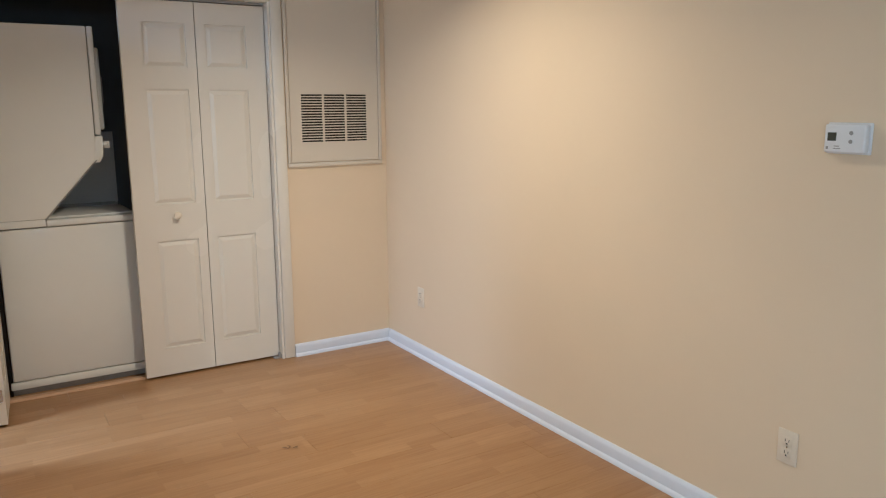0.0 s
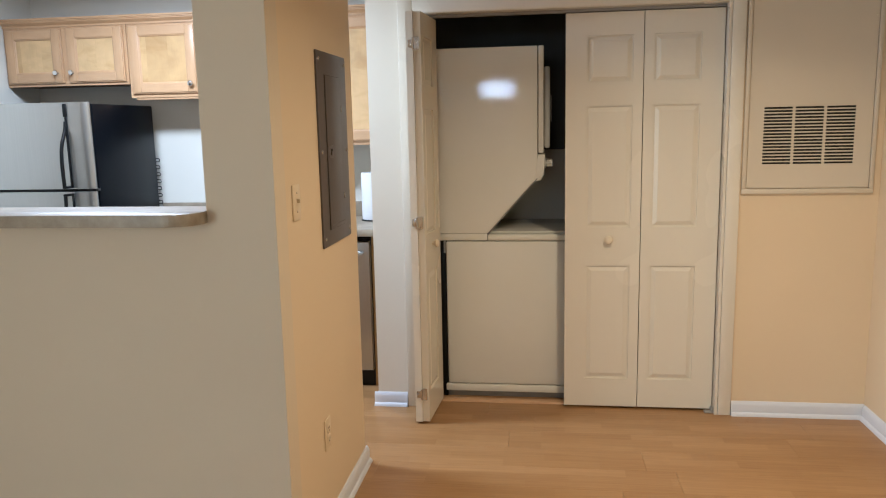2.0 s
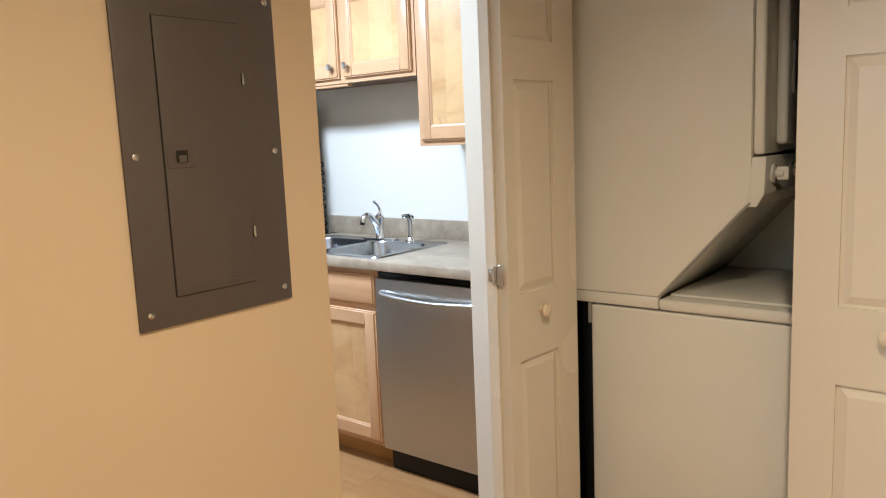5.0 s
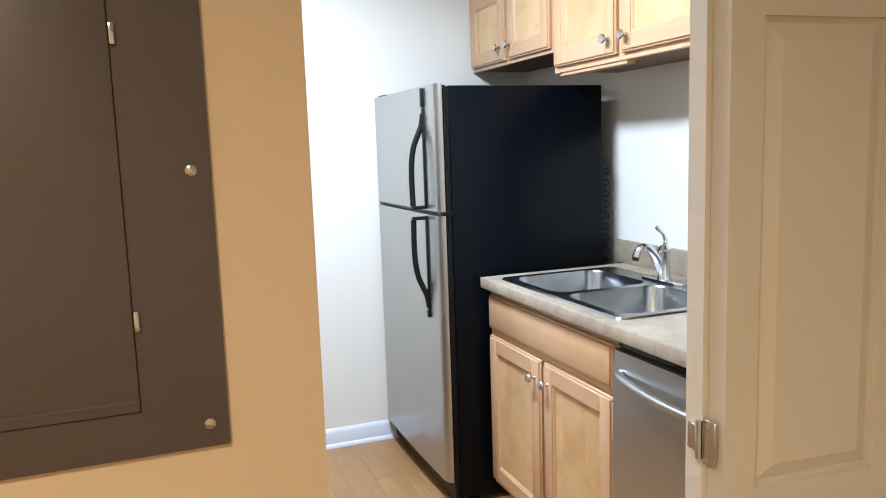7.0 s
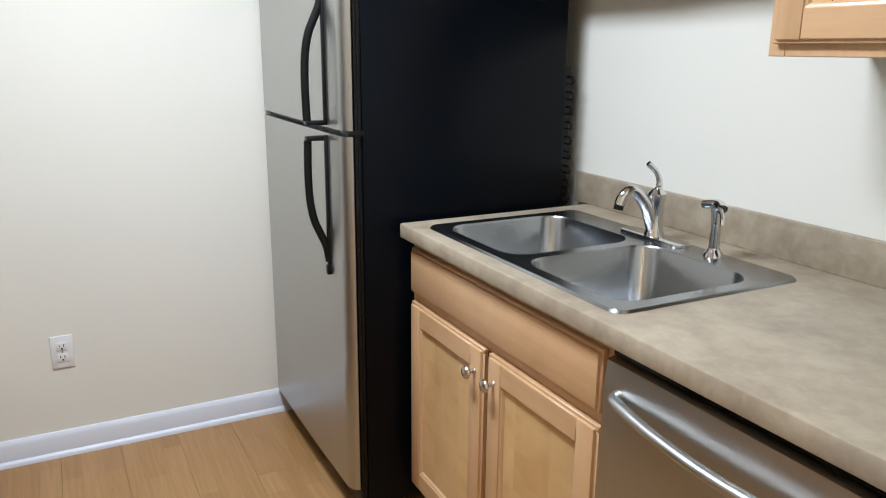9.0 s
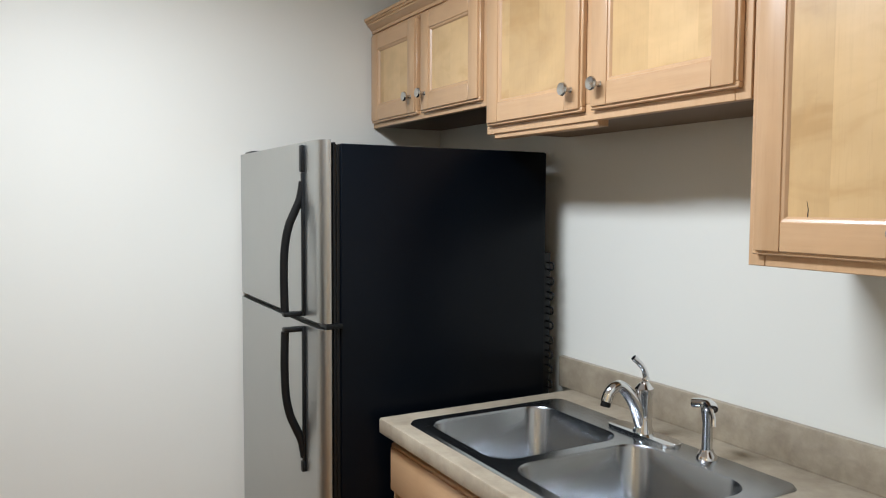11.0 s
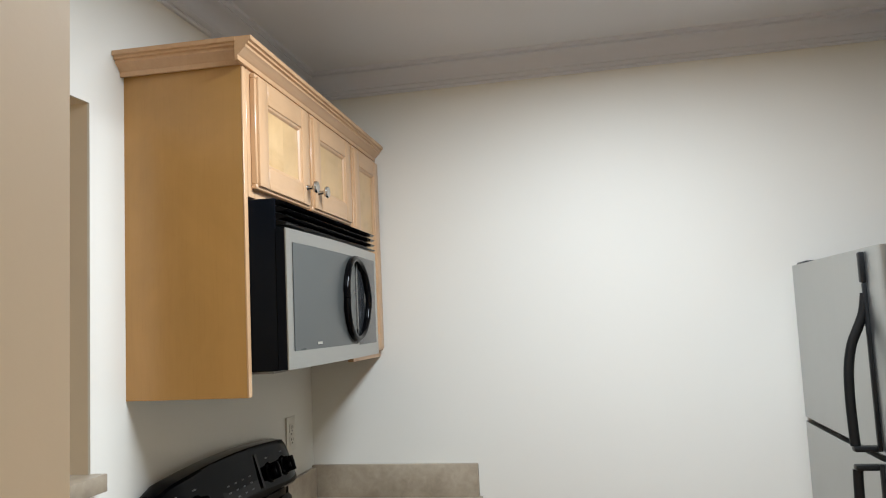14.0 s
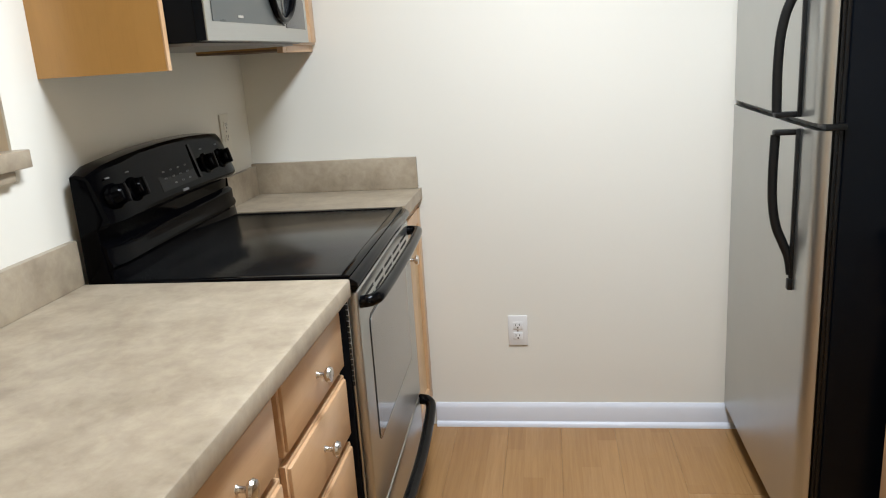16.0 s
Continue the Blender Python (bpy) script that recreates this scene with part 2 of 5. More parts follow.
PANELG = plain("brown_grey_powder_coat", (0.106, 0.088, 0.080), 0.42, 0, 0.08, 30.0)
PLASTIC = plain("ivory_plastic", (0.74, 0.645, 0.49), 0.35, 0, 0.04)
CREAMP = plain("cream_plastic", (0.74, 0.605, 0.41), 0.35, 0, 0.04)
PALEP = plain("off_white_plastic", (0.72, 0.69, 0.60), 0.40, 0, 0.04)
WHITEP = plain("white_plastic", (0.74, 0.74, 0.73), 0.35, 0, 0.04)
SLOT = plain("dark_recess", (0.012, 0.011, 0.010), 0.8)
SCREEN = plain("display_grey", (0.05, 0.055, 0.045), 0.2)
BARS = plain("pale_print", (0.15, 0.15, 0.15), 0.5)
PAPER = paint("quilted_paper", (0.80, 0.81, 0.83), 0.85, 0.04, 120.0, 0.5, 0.1)
OAK = floorboards("oak_laminate_floor")
SUBF = plain("floor_underlay", (0.16, 0.10, 0.05), 0.8)
GLASS = glass_mat("window_glass")
GROUND = paint("grass_ground", (0.07, 0.09, 0.04), 0.9, 0.3, 4.0, 0.3)


# ---- mesh helpers ----
def box_bm(x0, x1, y0, y1, z0, z1, bevel=0.0, seg=2):
    bm = bmesh.new()
    add_box(bm, x0, x1, y0, y1, z0, z1, bevel, seg)
    return bm


def add_box(bm, x0, x1, y0, y1, z0, z1, bevel=0.0, seg=2):
    m = Matrix.LocRotScale(((x0 + x1) / 2, (y0 + y1) / 2, (z0 + z1) / 2), None, (abs(x1 - x0), abs(y1 - y0), abs(z1 - z0)))
    r = bmesh.ops.create_cube(bm, size=1.0, matrix=m)
    if bevel:
        es = list({e for v in r["verts"] for e in v.link_edges})
        bmesh.ops.bevel(bm, geom=es, offset=bevel, segments=seg, profile=0.5, affect="EDGES", clamp_overlap=True)
    return bm


def boxes_bm(rows, bevel=0.0, seg=1):
    bm = bmesh.new()
    for r in rows:
        add_box(bm, *r, bevel, seg)
    return bm


def lathe_bm(profile, place=(0, 0, 0), axis="z", seg=20):
    """Profile of (radius, height) turned round an axis that starts at place."""
    turn = {"z": Matrix(), "y": Matrix.Rotation(radians(-90), 4, "X"), "-y": Matrix.Rotation(radians(90), 4, "X"),
            "x": Matrix.Rotation(radians(90), 4, "Y"), "-x": Matrix.Rotation(radians(-90), 4, "Y")}[axis]
    m = Matrix.Translation(place) @ turn
    bm = bmesh.new()
    rings = []
    for r, h in profile:
        rings.append([bm.verts.new(m @ Vector((max(r, 1e-4) * math.cos(a), max(r, 1e-4) * math.sin(a), h)))
                      for a in (2 * math.pi * k / seg for k in range(seg))])
    for a, b in zip(rings, rings[1:]):
        for k in range(seg):
            bm.faces.new((a[k], a[(k + 1) % seg], b[(k + 1) % seg], b[k]))
    bm.faces.new(rings[0][::-1])
    bm.faces.new(rings[-1])
    return bm


def tube_bm(points, radii, seg=10, flat=1.0, up=(0, 0, 1), bm=None):
    """A round or flattened bar through points; radii: one or one for each point."""
    bm = bm or bmesh.new()
    pts = [Vector(p) for p in points]
    if isinstance(radii, (int, float)):
        radii = [radii] * len(pts)
    rings = []
    for k, p in enumerate(pts):
        d = (pts[min(k + 1, len(pts) - 1)] - pts[max(k - 1, 0)]).normalized()
        u = Vector(up)
        if abs(u.dot(d)) > 0.98:
            u = Vector((1, 0, 0)) if abs(d.x) < 0.9 else Vector((0, 1, 0))
        s = d.cross(u).normalized()
        w = s.cross(d).normalized()
        rings.append([bm.verts.new(p + radii[k] * (math.cos(a) * s + flat * math.sin(a) * w)) for a in (2 * math.pi * j / seg for j in range(seg))])
    for a, b in zip(rings, rings[1:]):
        for k in range(seg):
            bm.faces.new((a[k], a[(k + 1) % seg], b[(k + 1) % seg], b[k]))
    bm.faces.new(rings[0][::-1])
    bm.faces.new(rings[-1])
    return bm


def smooth_line(points, n=6):
    """Catmull-Rom through the points."""
    p = [Vector(q) for q in points]
    p = [2 * p[0] - p[1], *p, 2 * p[-1] - p[-2]]
    out = []
    for a, b, c, d in zip(p, p[1:], p[2:], p[3:]):
        for k in range(n):
            s = k / n
            out.append(0.5 * (2 * b + (c - a) * s + (2 * a - 5 * b + 4 * c - d) * s * s + (3 * b - a - 3 * c + d) * s ** 3))
    return out + [p[-2]]


def prism_bm(outline, axis, lo, hi, bevel=0.0):
    """A closed outline of 2D points, drawn out along an axis. Outline axes: x: (y, z); y: (x, z); z: (x, y)."""
    def at(q, h):
        a, b = q
        return {"x": (h, a, b), "y": (a, h, b), "z": (a, b, h)}[axis]
    bm = bmesh.new()
    va = [bm.verts.new(at(q, lo)) for q in outline]
    vb = [bm.verts.new(at(q, hi)) for q in outline]
    n = len(outline)
    bm.faces.new(va)
    bm.faces.new(vb[::-1])
    for k in range(n):
        bm.faces.new((va[k], vb[k], vb[(k + 1) % n], va[(k + 1) % n]))
    if bevel:
        bmesh.ops.bevel(bm, geom=list(bm.edges), offset=bevel, segments=2, profile=0.5, affect="EDGES", clamp_overlap=True)
    return bm


def rounded(x0, x1, y0, y1, r, n=6):
    """Outline of a rectangle with round corners, counterclockwise."""
    out = []
    for cx, cy, a0 in ((x1 - r, y0 + r, -90), (x1 - r, y1 - r, 0), (x0 + r, y1 - r, 90), (x0 + r, y0 + r, 180)):
        for k in range(n + 1):
            a = radians(a0 + 90 * k / n)
            out.append((cx + r * math.cos(a), cy + r * math.sin(a)))
    return out


def join_bm(*parts):
    out = bmesh.new()
    for b in parts:
        me = bpy.data.meshes.new("tmp")
        b.to_mesh(me)
        b.free()
        out.from_mesh(me)
        bpy.data.meshes.remove(me)
    return out


def origin_of(ob):
    v = Vector((0, 0, 0))
    while ob:
        v = v + ob.location
        ob = ob.parent
    return v


def mesh_of(name, bm, material, shift, smooth=True):
    bmesh.ops.translate(bm, verts=list(bm.verts), vec=-Vector(shift))
    bmesh.ops.recalc_face_normals(bm, faces=list(bm.faces))
    me = bpy.data.meshes.new(name)
    if smooth:
        for f in bm.faces:
            f.smooth = True
        for e in bm.edges:
            e.smooth = not (len(e.link_faces) == 2 and e.calc_face_angle(0) > radians(38))
    bm.to_mesh(me)
    bm.free()
    me.materials.append(material)
    return me


def part(name, bm, material, parent, label=""):
    """A bmesh in world places as one mesh object under a thing or a part."""
    ob = new(name, mesh_of(name, bm, material, origin_of(parent)))
    ob.parent = parent
    if label:
        tagged(ob, label)
    return ob


def thing(name, place, label, category, group="", kind=""):
    ob = new(name)
    ob.empty_display_size = 0.1
    ob.location = place
    return tagged(ob, label, category, group, kind)


def solid(name, bm, material, label, category, kind="", base=None, group=""):
    """A thing of one mesh, with its origin at its base."""
    vs = [v.co for v in bm.verts]
    lo = Vector([min(c[k] for c in vs) for k in range(3)])
    hi = Vector([max(c[k] for c in vs) for k in range(3)])
    o = Vector(base) if base else Vector(((lo.x + hi.x) / 2, (lo.y + hi.y) / 2, lo.z))
    ob = new(name, mesh_of(name, bm, material, o))
    ob.location = o
    return tagged(ob, label, category, group, kind)


# ---- structure ----
XE, XR = -2.275, 2.577            # kitchen end wall, dining wall
YL, YK = 2.632, 2.735             # partition: living face, kitchen face
YC, YS = 4.300, 5.185             # closet wall face, sink wall face
XP, XS0, XS1, YSE = 0.134, 0.111, 0.227, 3.592   # pier face, stub wall, stub end
ZC = 2.445
YB = -4.10                        # living room's back wall
OX0, OX1, OZ = 0.371, 1.878, 2.026   # closet opening


def wall(name, rows, material, label):
    return solid(name, boxes_bm(rows), material, label, "wall", "structure")


wall("wall_right", [(XR, XR + 0.12, YB - 0.12, YS + 0.12, -0.02, ZC)], CREAM, "cream painted plaster wall of the dining area")
solid("wall_closet", prism_bm([(OX0, OZ), (OX0, ZC), (XR, ZC), (XR, -0.02), (OX1, -0.02), (OX1, OZ)], "y", YC, YC + 0.11), CREAM,
      "cream painted wall around the laundry closet opening", "wall", "structure")
wall("wall_pier", [(XP, OX0, YC, YC + 0.11, -0.02, ZC)], PIERLIT, "warm white pier between kitchen doorway and closet, lightened for kitchen light")
wall("wall_closet_side", [(XP, XP + 0.10, YC + 0.11, YS, -0.02, ZC)], KWALL, "off-white wall between kitchen and laundry closet")
wall("wall_sink", [(XE - 0.12, XR, YS, YS + 0.12, -0.02, ZC)], KWALL, "off-white kitchen wall behind the sink")
wall("wall_kitchen_end", [(XE - 0.12, XE, YK, YS, -0.02, ZC)], KWALL, "off-white end wall of the galley kitchen")
PX0, PX1, PZ0, PZ1 = -1.055, 0.013, 1.201, 2.018
YM = YK - 0.006                   # the kitchen paint wraps only the kitchen face


def wall_with_hole(name, x0, x1, y0, y1, hole, material, label):
    """A wall along x with one rectangular opening (x0, x1, z0, z1) through it."""
    a, b, c, d = hole
    bm = bmesh.new()
    rings = []
    for y in (y0, y1):
        rings.append(([bm.verts.new((x, y, z)) for x, z in ((x0, -0.02), (x1, -0.02), (x1, ZC), (x0, ZC))],
                      [bm.verts.new((x, y, z)) for x, z in ((a, c), (b, c), (b, d), (a, d))]))
    (fo, fi), (bo, bi) = rings
    for k in range(4):
        n = (k + 1) % 4
        bm.faces.new((fo[k], fo[n], fi[n], fi[k]))
        bm.faces.new((bo[k], bi[k], bi[n], bo[n]))
        bm.faces.new((fo[k], bo[k], bo[n], fo[n]))
        bm.faces.new((fi[k], fi[n], bi[n], bi[k]))
    return solid(name, bm, material, label, "wall", "structure")


wall_with_hole("wall_partition_living", XE - 0.12, XS1, YL, YM, (PX0, PX1, PZ0, PZ1), CREAMDAY, "partition half with a pass-through opening, cream greyed for daylight")
wall_with_hole("wall_partition_kitchen", XE - 0.12, XS0, YM, YK, (PX0, PX1, PZ0, PZ1), KWALL, "off-white kitchen half of the partition with a pass-through")
wall("wall_stub", [(XS0, XS1, YM, YSE, -0.02, ZC)], CREAM, "cream painted stub wall that carries the breaker panel")
PD0, PD1, PDZ = -2.62, -0.78, 2.06
solid("wall_left", prism_bm([(YB, -0.02), (YB, ZC), (YL, ZC), (YL, -0.02), (PD1, -0.02), (PD1, PDZ), (PD0, PDZ), (PD0, -0.02)], "x", XE - 0.12, XE), CREAM,
      "cream painted living room wall with an added patio door", "wall", "structure")
# patio door is unseen, added as an opening for the side daylight
pdo = thing("door_1", (XE - 0.06, (PD0 + PD1) / 2, 0), "added sliding glass patio door, closed, with a white frame", "patio door", kind="structure")
pf = bmesh.new()
for a, b, c, d in ((PD0, PD0 + 0.06, 0, PDZ), (PD1 - 0.06, PD1, 0, PDZ), (PD0 + 0.06, PD1 - 0.06, 0, 0.08), (PD0 + 0.06, PD1 - 0.06, PDZ - 0.06, PDZ), (-1.74, -1.66, 0.08, PDZ - 0.06)):
    add_box(pf, XE - 0.09, XE - 0.03, a, b, c, d, 0.004)
part("door_frame", pf, WHITE, pdo)
for a, b in ((PD0 + 0.06, -1.74), (-1.66, PD1 - 0.06)):
    pane = part("pane", box_bm(XE - 0.064, XE - 0.058, a, b, 0.08, PDZ - 0.06), GLASS, pdo)
    pane.visible_shadow = False
WX0, WX1, WZ0, WZ1 = -1.35, 0.60, 0.95, 2.16
wall("wall_back", [(XE - 0.12, WX0, YB - 0.12, YB, -0.02, ZC), (WX1, XR, YB - 0.12, YB, -0.02, ZC), (WX0, WX1, YB - 0.12, YB, -0.02, WZ0), (WX0, WX1, YB - 0.12, YB, WZ1, ZC)],
     CREAM, "cream painted living room wall with a window")
solid("ceiling", box_bm(XE - 0.12, XR + 0.12, YB - 0.12, YS + 0.12, ZC, ZC + 0.1), CEIL, "flat off-white painted ceiling", "ceiling", "structure")
solid("ground", box_bm(-60, 60, -90, 60, -0.9, -0.4), GROUND, "grassy ground outside the building", "ground", "structure")

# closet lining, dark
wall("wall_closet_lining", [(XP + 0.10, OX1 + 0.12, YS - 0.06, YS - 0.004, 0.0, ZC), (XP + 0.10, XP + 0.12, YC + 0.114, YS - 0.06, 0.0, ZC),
     (OX1 + 0.10, OX1 + 0.12, YC + 0.114, YS - 0.06, 0.0, ZC)], DARKWALL, "dark grey walls inside the laundry closet")

# window of the living room, behind the walk
win = thing("window_1", ((WX0 + WX1) / 2, YB - 0.06, WZ0), "white framed double window with clear panes", "window", kind="structure")
fb = bmesh.new()
for r in ((WX0, WX1, YB - 0.10, YB - 0.03, WZ0, WZ0 + 0.05), (WX0, WX1, YB - 0.10, YB - 0.03, WZ1 - 0.05, WZ1), (WX0, WX0 + 0.05, YB - 0.10, YB - 0.03, WZ0 + 0.05, WZ1 - 0.05),
          (WX1 - 0.05, WX1, YB - 0.10, YB - 0.03, WZ0 + 0.05, WZ1 - 0.05), (-0.62, -0.54, YB - 0.10, YB - 0.03, WZ0 + 0.05, WZ1 - 0.05)):
    add_box(fb, *r, 0.004)
part("window_frame", fb, WHITE, win)
for a, b in ((WX0 + 0.05, -0.62), (-0.54, WX1 - 0.05)):
    pane = part("pane", box_bm(a, b, YB - 0.070, YB - 0.064, WZ0 + 0.05, WZ1 - 0.05), GLASS, win)
    pane.visible_shadow = False
# unseen blind, added to leave only a bright band of window above
part("blind", box_bm(WX0 + 0.05, WX1 - 0.05, YB - 0.060, YB - 0.052, WZ0 + 0.05, 1.885), WHITE, win, "added white blind, closes off the lower window")
part("window_sill", box_bm(WX0 - 0.04, WX1 + 0.04, YB, YB + 0.05, WZ0 - 0.03, WZ0, 0.006), WHITE, win)


def baseboard(name, a, b, face, along, out, rise=-0.003):
    """From a to b along an axis, on a wall at face; out: +1 or -1."""
    prof = [(0, 0), (0.026, 0), (0.025, 0.008), (0.021, 0.015), (0.014, 0.019), (0.014, 0.058 + rise), (0.010, 0.069 + rise), (0.004, 0.077 + rise), (0, 0.077 + rise)]
    pr = [(face + out * d, z) for d, z in prof]
    bm = prism_bm(pr, "y" if along == "y" else "x", a, b)
    return solid(name, bm, WHITE, "white painted baseboard with a rounded top", "baseboard", "structure")


baseboard("baseboard", YB, YC - 0.020, XR, "y", -1)
baseboard("baseboard", 1.945, XR - 0.001, YC, "x", -1)
baseboard("baseboard", XP - 0.020, 0.292, YC, "x", -1)
baseboard("baseboard", YC + 0.001, 4.60, XP, "y", -1)
baseboard("baseboard", YL - 0.020, YSE + 0.020, XS1, "y", 1)
baseboard("baseboard", XS0, XS1 + 0.001, YSE, "x", 1)
baseboard("baseboard", XE, XS1 + 0.001, YL, "x", -1)
baseboard("baseboard", 3.345, 5.0, XE, "y", 1, 0.013)


def crown(name, a, b, face, along, out):
    prof = [(0, 0), (0, -0.090), (0.009, -0.090), (0.013, -0.085), (0.010, -0.079), (0.017, -0.075), (0.020, -0.069), (0.016, -0.064)]
    prof += [(0.018 + 0.036 * (1 - math.cos(a)), -0.060 + 0.042 * math.sin(a)) for a in (math.pi / 2 * k / 6 for k in range(7))]
    prof += [(0.056, -0.021), (0.064, -0.018), (0.062, -0.011), (0.076, -0.009), (0.078, 0)]
    pr = [(face + out * d, ZC + z) for d, z in prof]
    return solid(name, prism_bm(pr, along, a, b), WHITE, "white painted crown moulding under the ceiling", "trim", "structure")


def crown_y(name, a, b, face, out):
    return crown(name, a, b, face, "y", out)


def crown_x(name, a, b, face, out):
    return crown(name, a, b, face, "x", out)


crown_y("trim", YK, YS, XE, 1)
crown_x("trim", XE + 0.001, XP, YS, -1)
crown_x("trim", XE + 0.001, XS0, YK, 1)

# closet casing
cas = bmesh.new()
for x0, x1 in ((0.296, OX0 - 0.002), (OX1 + 0.002, 1.943)):
    add_box(cas, x0, x1, YC - 0.016, YC, 0.0, 2.080, 0.005)
add_box(cas, OX0 - 0.002, OX1 + 0.002, YC - 0.016, YC, OZ - 0.010, 2.080, 0.005)
solid("door_casing", cas, DOORW, "white painted casing round the closet opening", "trim", "structure")
jam = boxes_bm([(OX0, OX0 + 0.012, YC - 0.010, YC + 0.11, 0, OZ), (OX1 - 0.012, OX1, YC - 0.010, YC + 0.11, 0, OZ), (OX0 + 0.012, OX1 - 0.012, YC - 0.010, YC + 0.11, OZ - 0.012, OZ)])
solid("door_jamb", jam, DOORW, "white painted jamb lining the closet opening", "trim", "structure")
solid("door_track", box_bm(OX0 + 0.012, OX1 - 0.012, YC + 0.045, YC + 0.070, OZ - 0.026, OZ - 0.012, 0.002), GREYP, "metal bifold track under the closet head", "track", "structure")
solid("pivot_bracket", boxes_bm([(1.822, 1.864, YC + 0.006, YC + 0.036, 0.0, 0.009), (1.852, 1.864, YC + 0.006, YC + 0.036, 0.009, 0.030)], 0.001), GREYP, "small metal floor bracket of the bifold door", "bracket")
solid("threshold", prism_bm([(YC + 0.075, 0), (YC + 0.080, 0.010), (YC + 0.100, 0.014), (YC + 0.120, 0.010), (YC + 0.125, 0)], "x", OX0 + 0.012, OX1 - 0.012), MAPLE_X,
      "thin wooden strip at the closet floor edge", "trim", "structure")


# ---- bifold closet doors ----
LEAF_H, LEAF_T = 1.983, 0.034


def leaf(w, knob, sl=0.104, sr=0.048):
    """One six-panel style leaf at the origin: x along its width, y through it."""
    hold = new("leaf")
    z0 = 0.0
    zs = [(0.150, 0.744), (0.940, 1.539), (1.650, 1.875)]
    core = boxes_bm([(0, w, 0.009, LEAF_T - 0.009, z0, LEAF_H)])
    rails = [0.0] + [v for p in zs for v in p] + [LEAF_H]
    for y0, y1 in ((0.0, 0.009), (LEAF_T - 0.009, LEAF_T)):
        add_box(core, 0, sl, y0, y1, z0, LEAF_H)
        add_box(core, w - sr, w, y0, y1, z0, LEAF_H)
        for a, b in zip(rails[::2], rails[1::2]):
            add_box(core, sl, w - sr, y0, y1, a, b)
    fields = []
    for a, b in zs:
        for s in (0, 1):
            f = bmesh.new()
            ys = (0.009, 0.0015) if s == 0 else (LEAF_T - 0.009, LEAF_T - 0.0015)
            lo = [f.verts.new((x, ys[0], z)) for x, z in ((sl + 0.008, a + 0.008), (w - sr - 0.008, a + 0.008), (w - sr - 0.008, b - 0.008), (sl + 0.008, b - 0.008))]
            hi = [f.verts.new((x, ys[1], z)) for x, z in ((sl + 0.028, a + 0.028), (w - sr - 0.028, a + 0.028), (w - sr - 0.028, b - 0.028), (sl + 0.028, b - 0.028))]
            f.faces.new(hi)
            for k in range(4):
                f.faces.new((lo[k], lo[(k + 1) % 4], hi[(k + 1) % 4], hi[k]))
            bmesh.ops.split_edges(f, edges=list(f.edges))
            fields.append(f)
    part("slab", core, DOORW, hold)
    for f in fields:
        part("raised_panel", f, DOORW, hold)
    if knob:
        part("knob", lathe_bm([(0.010, 0), (0.009, 0.008), (0.012, 0.013), (0.0185, 0.018), (0.0205, 0.025), (0.016, 0.031), (0.004, 0.034)], (knob[0], knob[1], 0.880), knob[2]),
             PLASTIC, hold, "round cream door knob")
    return hold


def place_leaf(ob, m, root):
    ob.parent = root
    ob.matrix_basis = m


def bifold(name, label, leaves):
    root = thing(name, (0, 0, 0), label, "closet door")
    for n, (w, knob, m) in enumerate(leaves):
        place_leaf(leaf(w, knob, *((0.104, 0.048) if n == 0 else (0.048, 0.104))), m, root)
    return root


YD = YC + 0.042
LW = 0.3705
closed = bifold("bifold_door", "closed white painted bifold pair with moulded panels", [
    (LW, (0.215, 0.0, "-y"), pose(1.116, YD, 0.012)), (LW, None, pose(1.116 + LW + 0.004, YD, 0.012))])
# the other pair stands folded open; its leaves reach out into the room
fold = bifold("bifold_door", "open white bifold pair folded against the closet jamb", [
    (0.345, None, pose(0.390, 4.398, 0.012, 0, 0, -92.2)), (0.345, (0.150, 0.0, "-y"), pose(0.446, 4.058, 0.012, 0, 0, 86.0))])
for z in (0.155, 1.015, 1.85):
    hb = boxes_bm([(0.413, 0.437, 4.050, 4.055, z - 0.030, z + 0.030)], 0.001)
    add_box(hb, 0.386, 0.405, 4.048, 4.052, z - 0.018, z + 0.018, 0.001)
    hinge = part("hinge", join_bm(hb, tube_bm([(0.409, 4.048, z - 0.026), (0.409, 4.048, z + 0.026)], 0.0045, 8)), NICKEL, fold, "steel butt hinge")
    for dz in (-0.021, 0.021):
        part("screw", lathe_bm([(0.004, 0), (0.0035, 0.0015), (0.001, 0.002)], (0.424, 4.050, z + dz), "-y", 8), NICKEL, hinge)


# ---- washer and dryer, turned with the side to the room ----
YW0, YW1 = 4.452, 5.085
wd = thing("stacked_washer_dryer", (0.80, 4.77, 0), "white enamelled stacked washer and dryer standing sideways in the closet", "washer dryer")
part("base", boxes_bm([(0.49, 1.15, YW0 + 0.02, YW1, 0.0, 0.035)], 0.003), GREYP, wd)
part("base_rail", box_bm(0.480, 1.155, YW0 - 0.004, YW0 + 0.03, 0.035, 0.075, 0.006), ENAMEL, wd)
washer = part("washer_cabinet", box_bm(0.492, 1.150, YW0, YW1, 0.078, 0.862, 0.008, 3), ENAMEL, wd)
part("washer_top", box_bm(0.7155, 1.158, YW0 - 0.002, YW1, 0.866, 0.900, 0.010, 3), ENAMEL, wd)
part("washer_lid", box_bm(0.730, 1.135, YW0 + 0.05, YW1 - 0.05, 0.900, 0.910, 0.006, 3), ENAMEL, wd)
part("rear_support", box_bm(0.455, 0.489, YW0 + 0.014, YW1, 0.0, 0.866, 0.003), BLACKP, wd)
part("dryer_plinth", box_bm(0.494, 0.714, YW0 + 0.022, YW1, 0.863, 0.905), GREYP, wd)
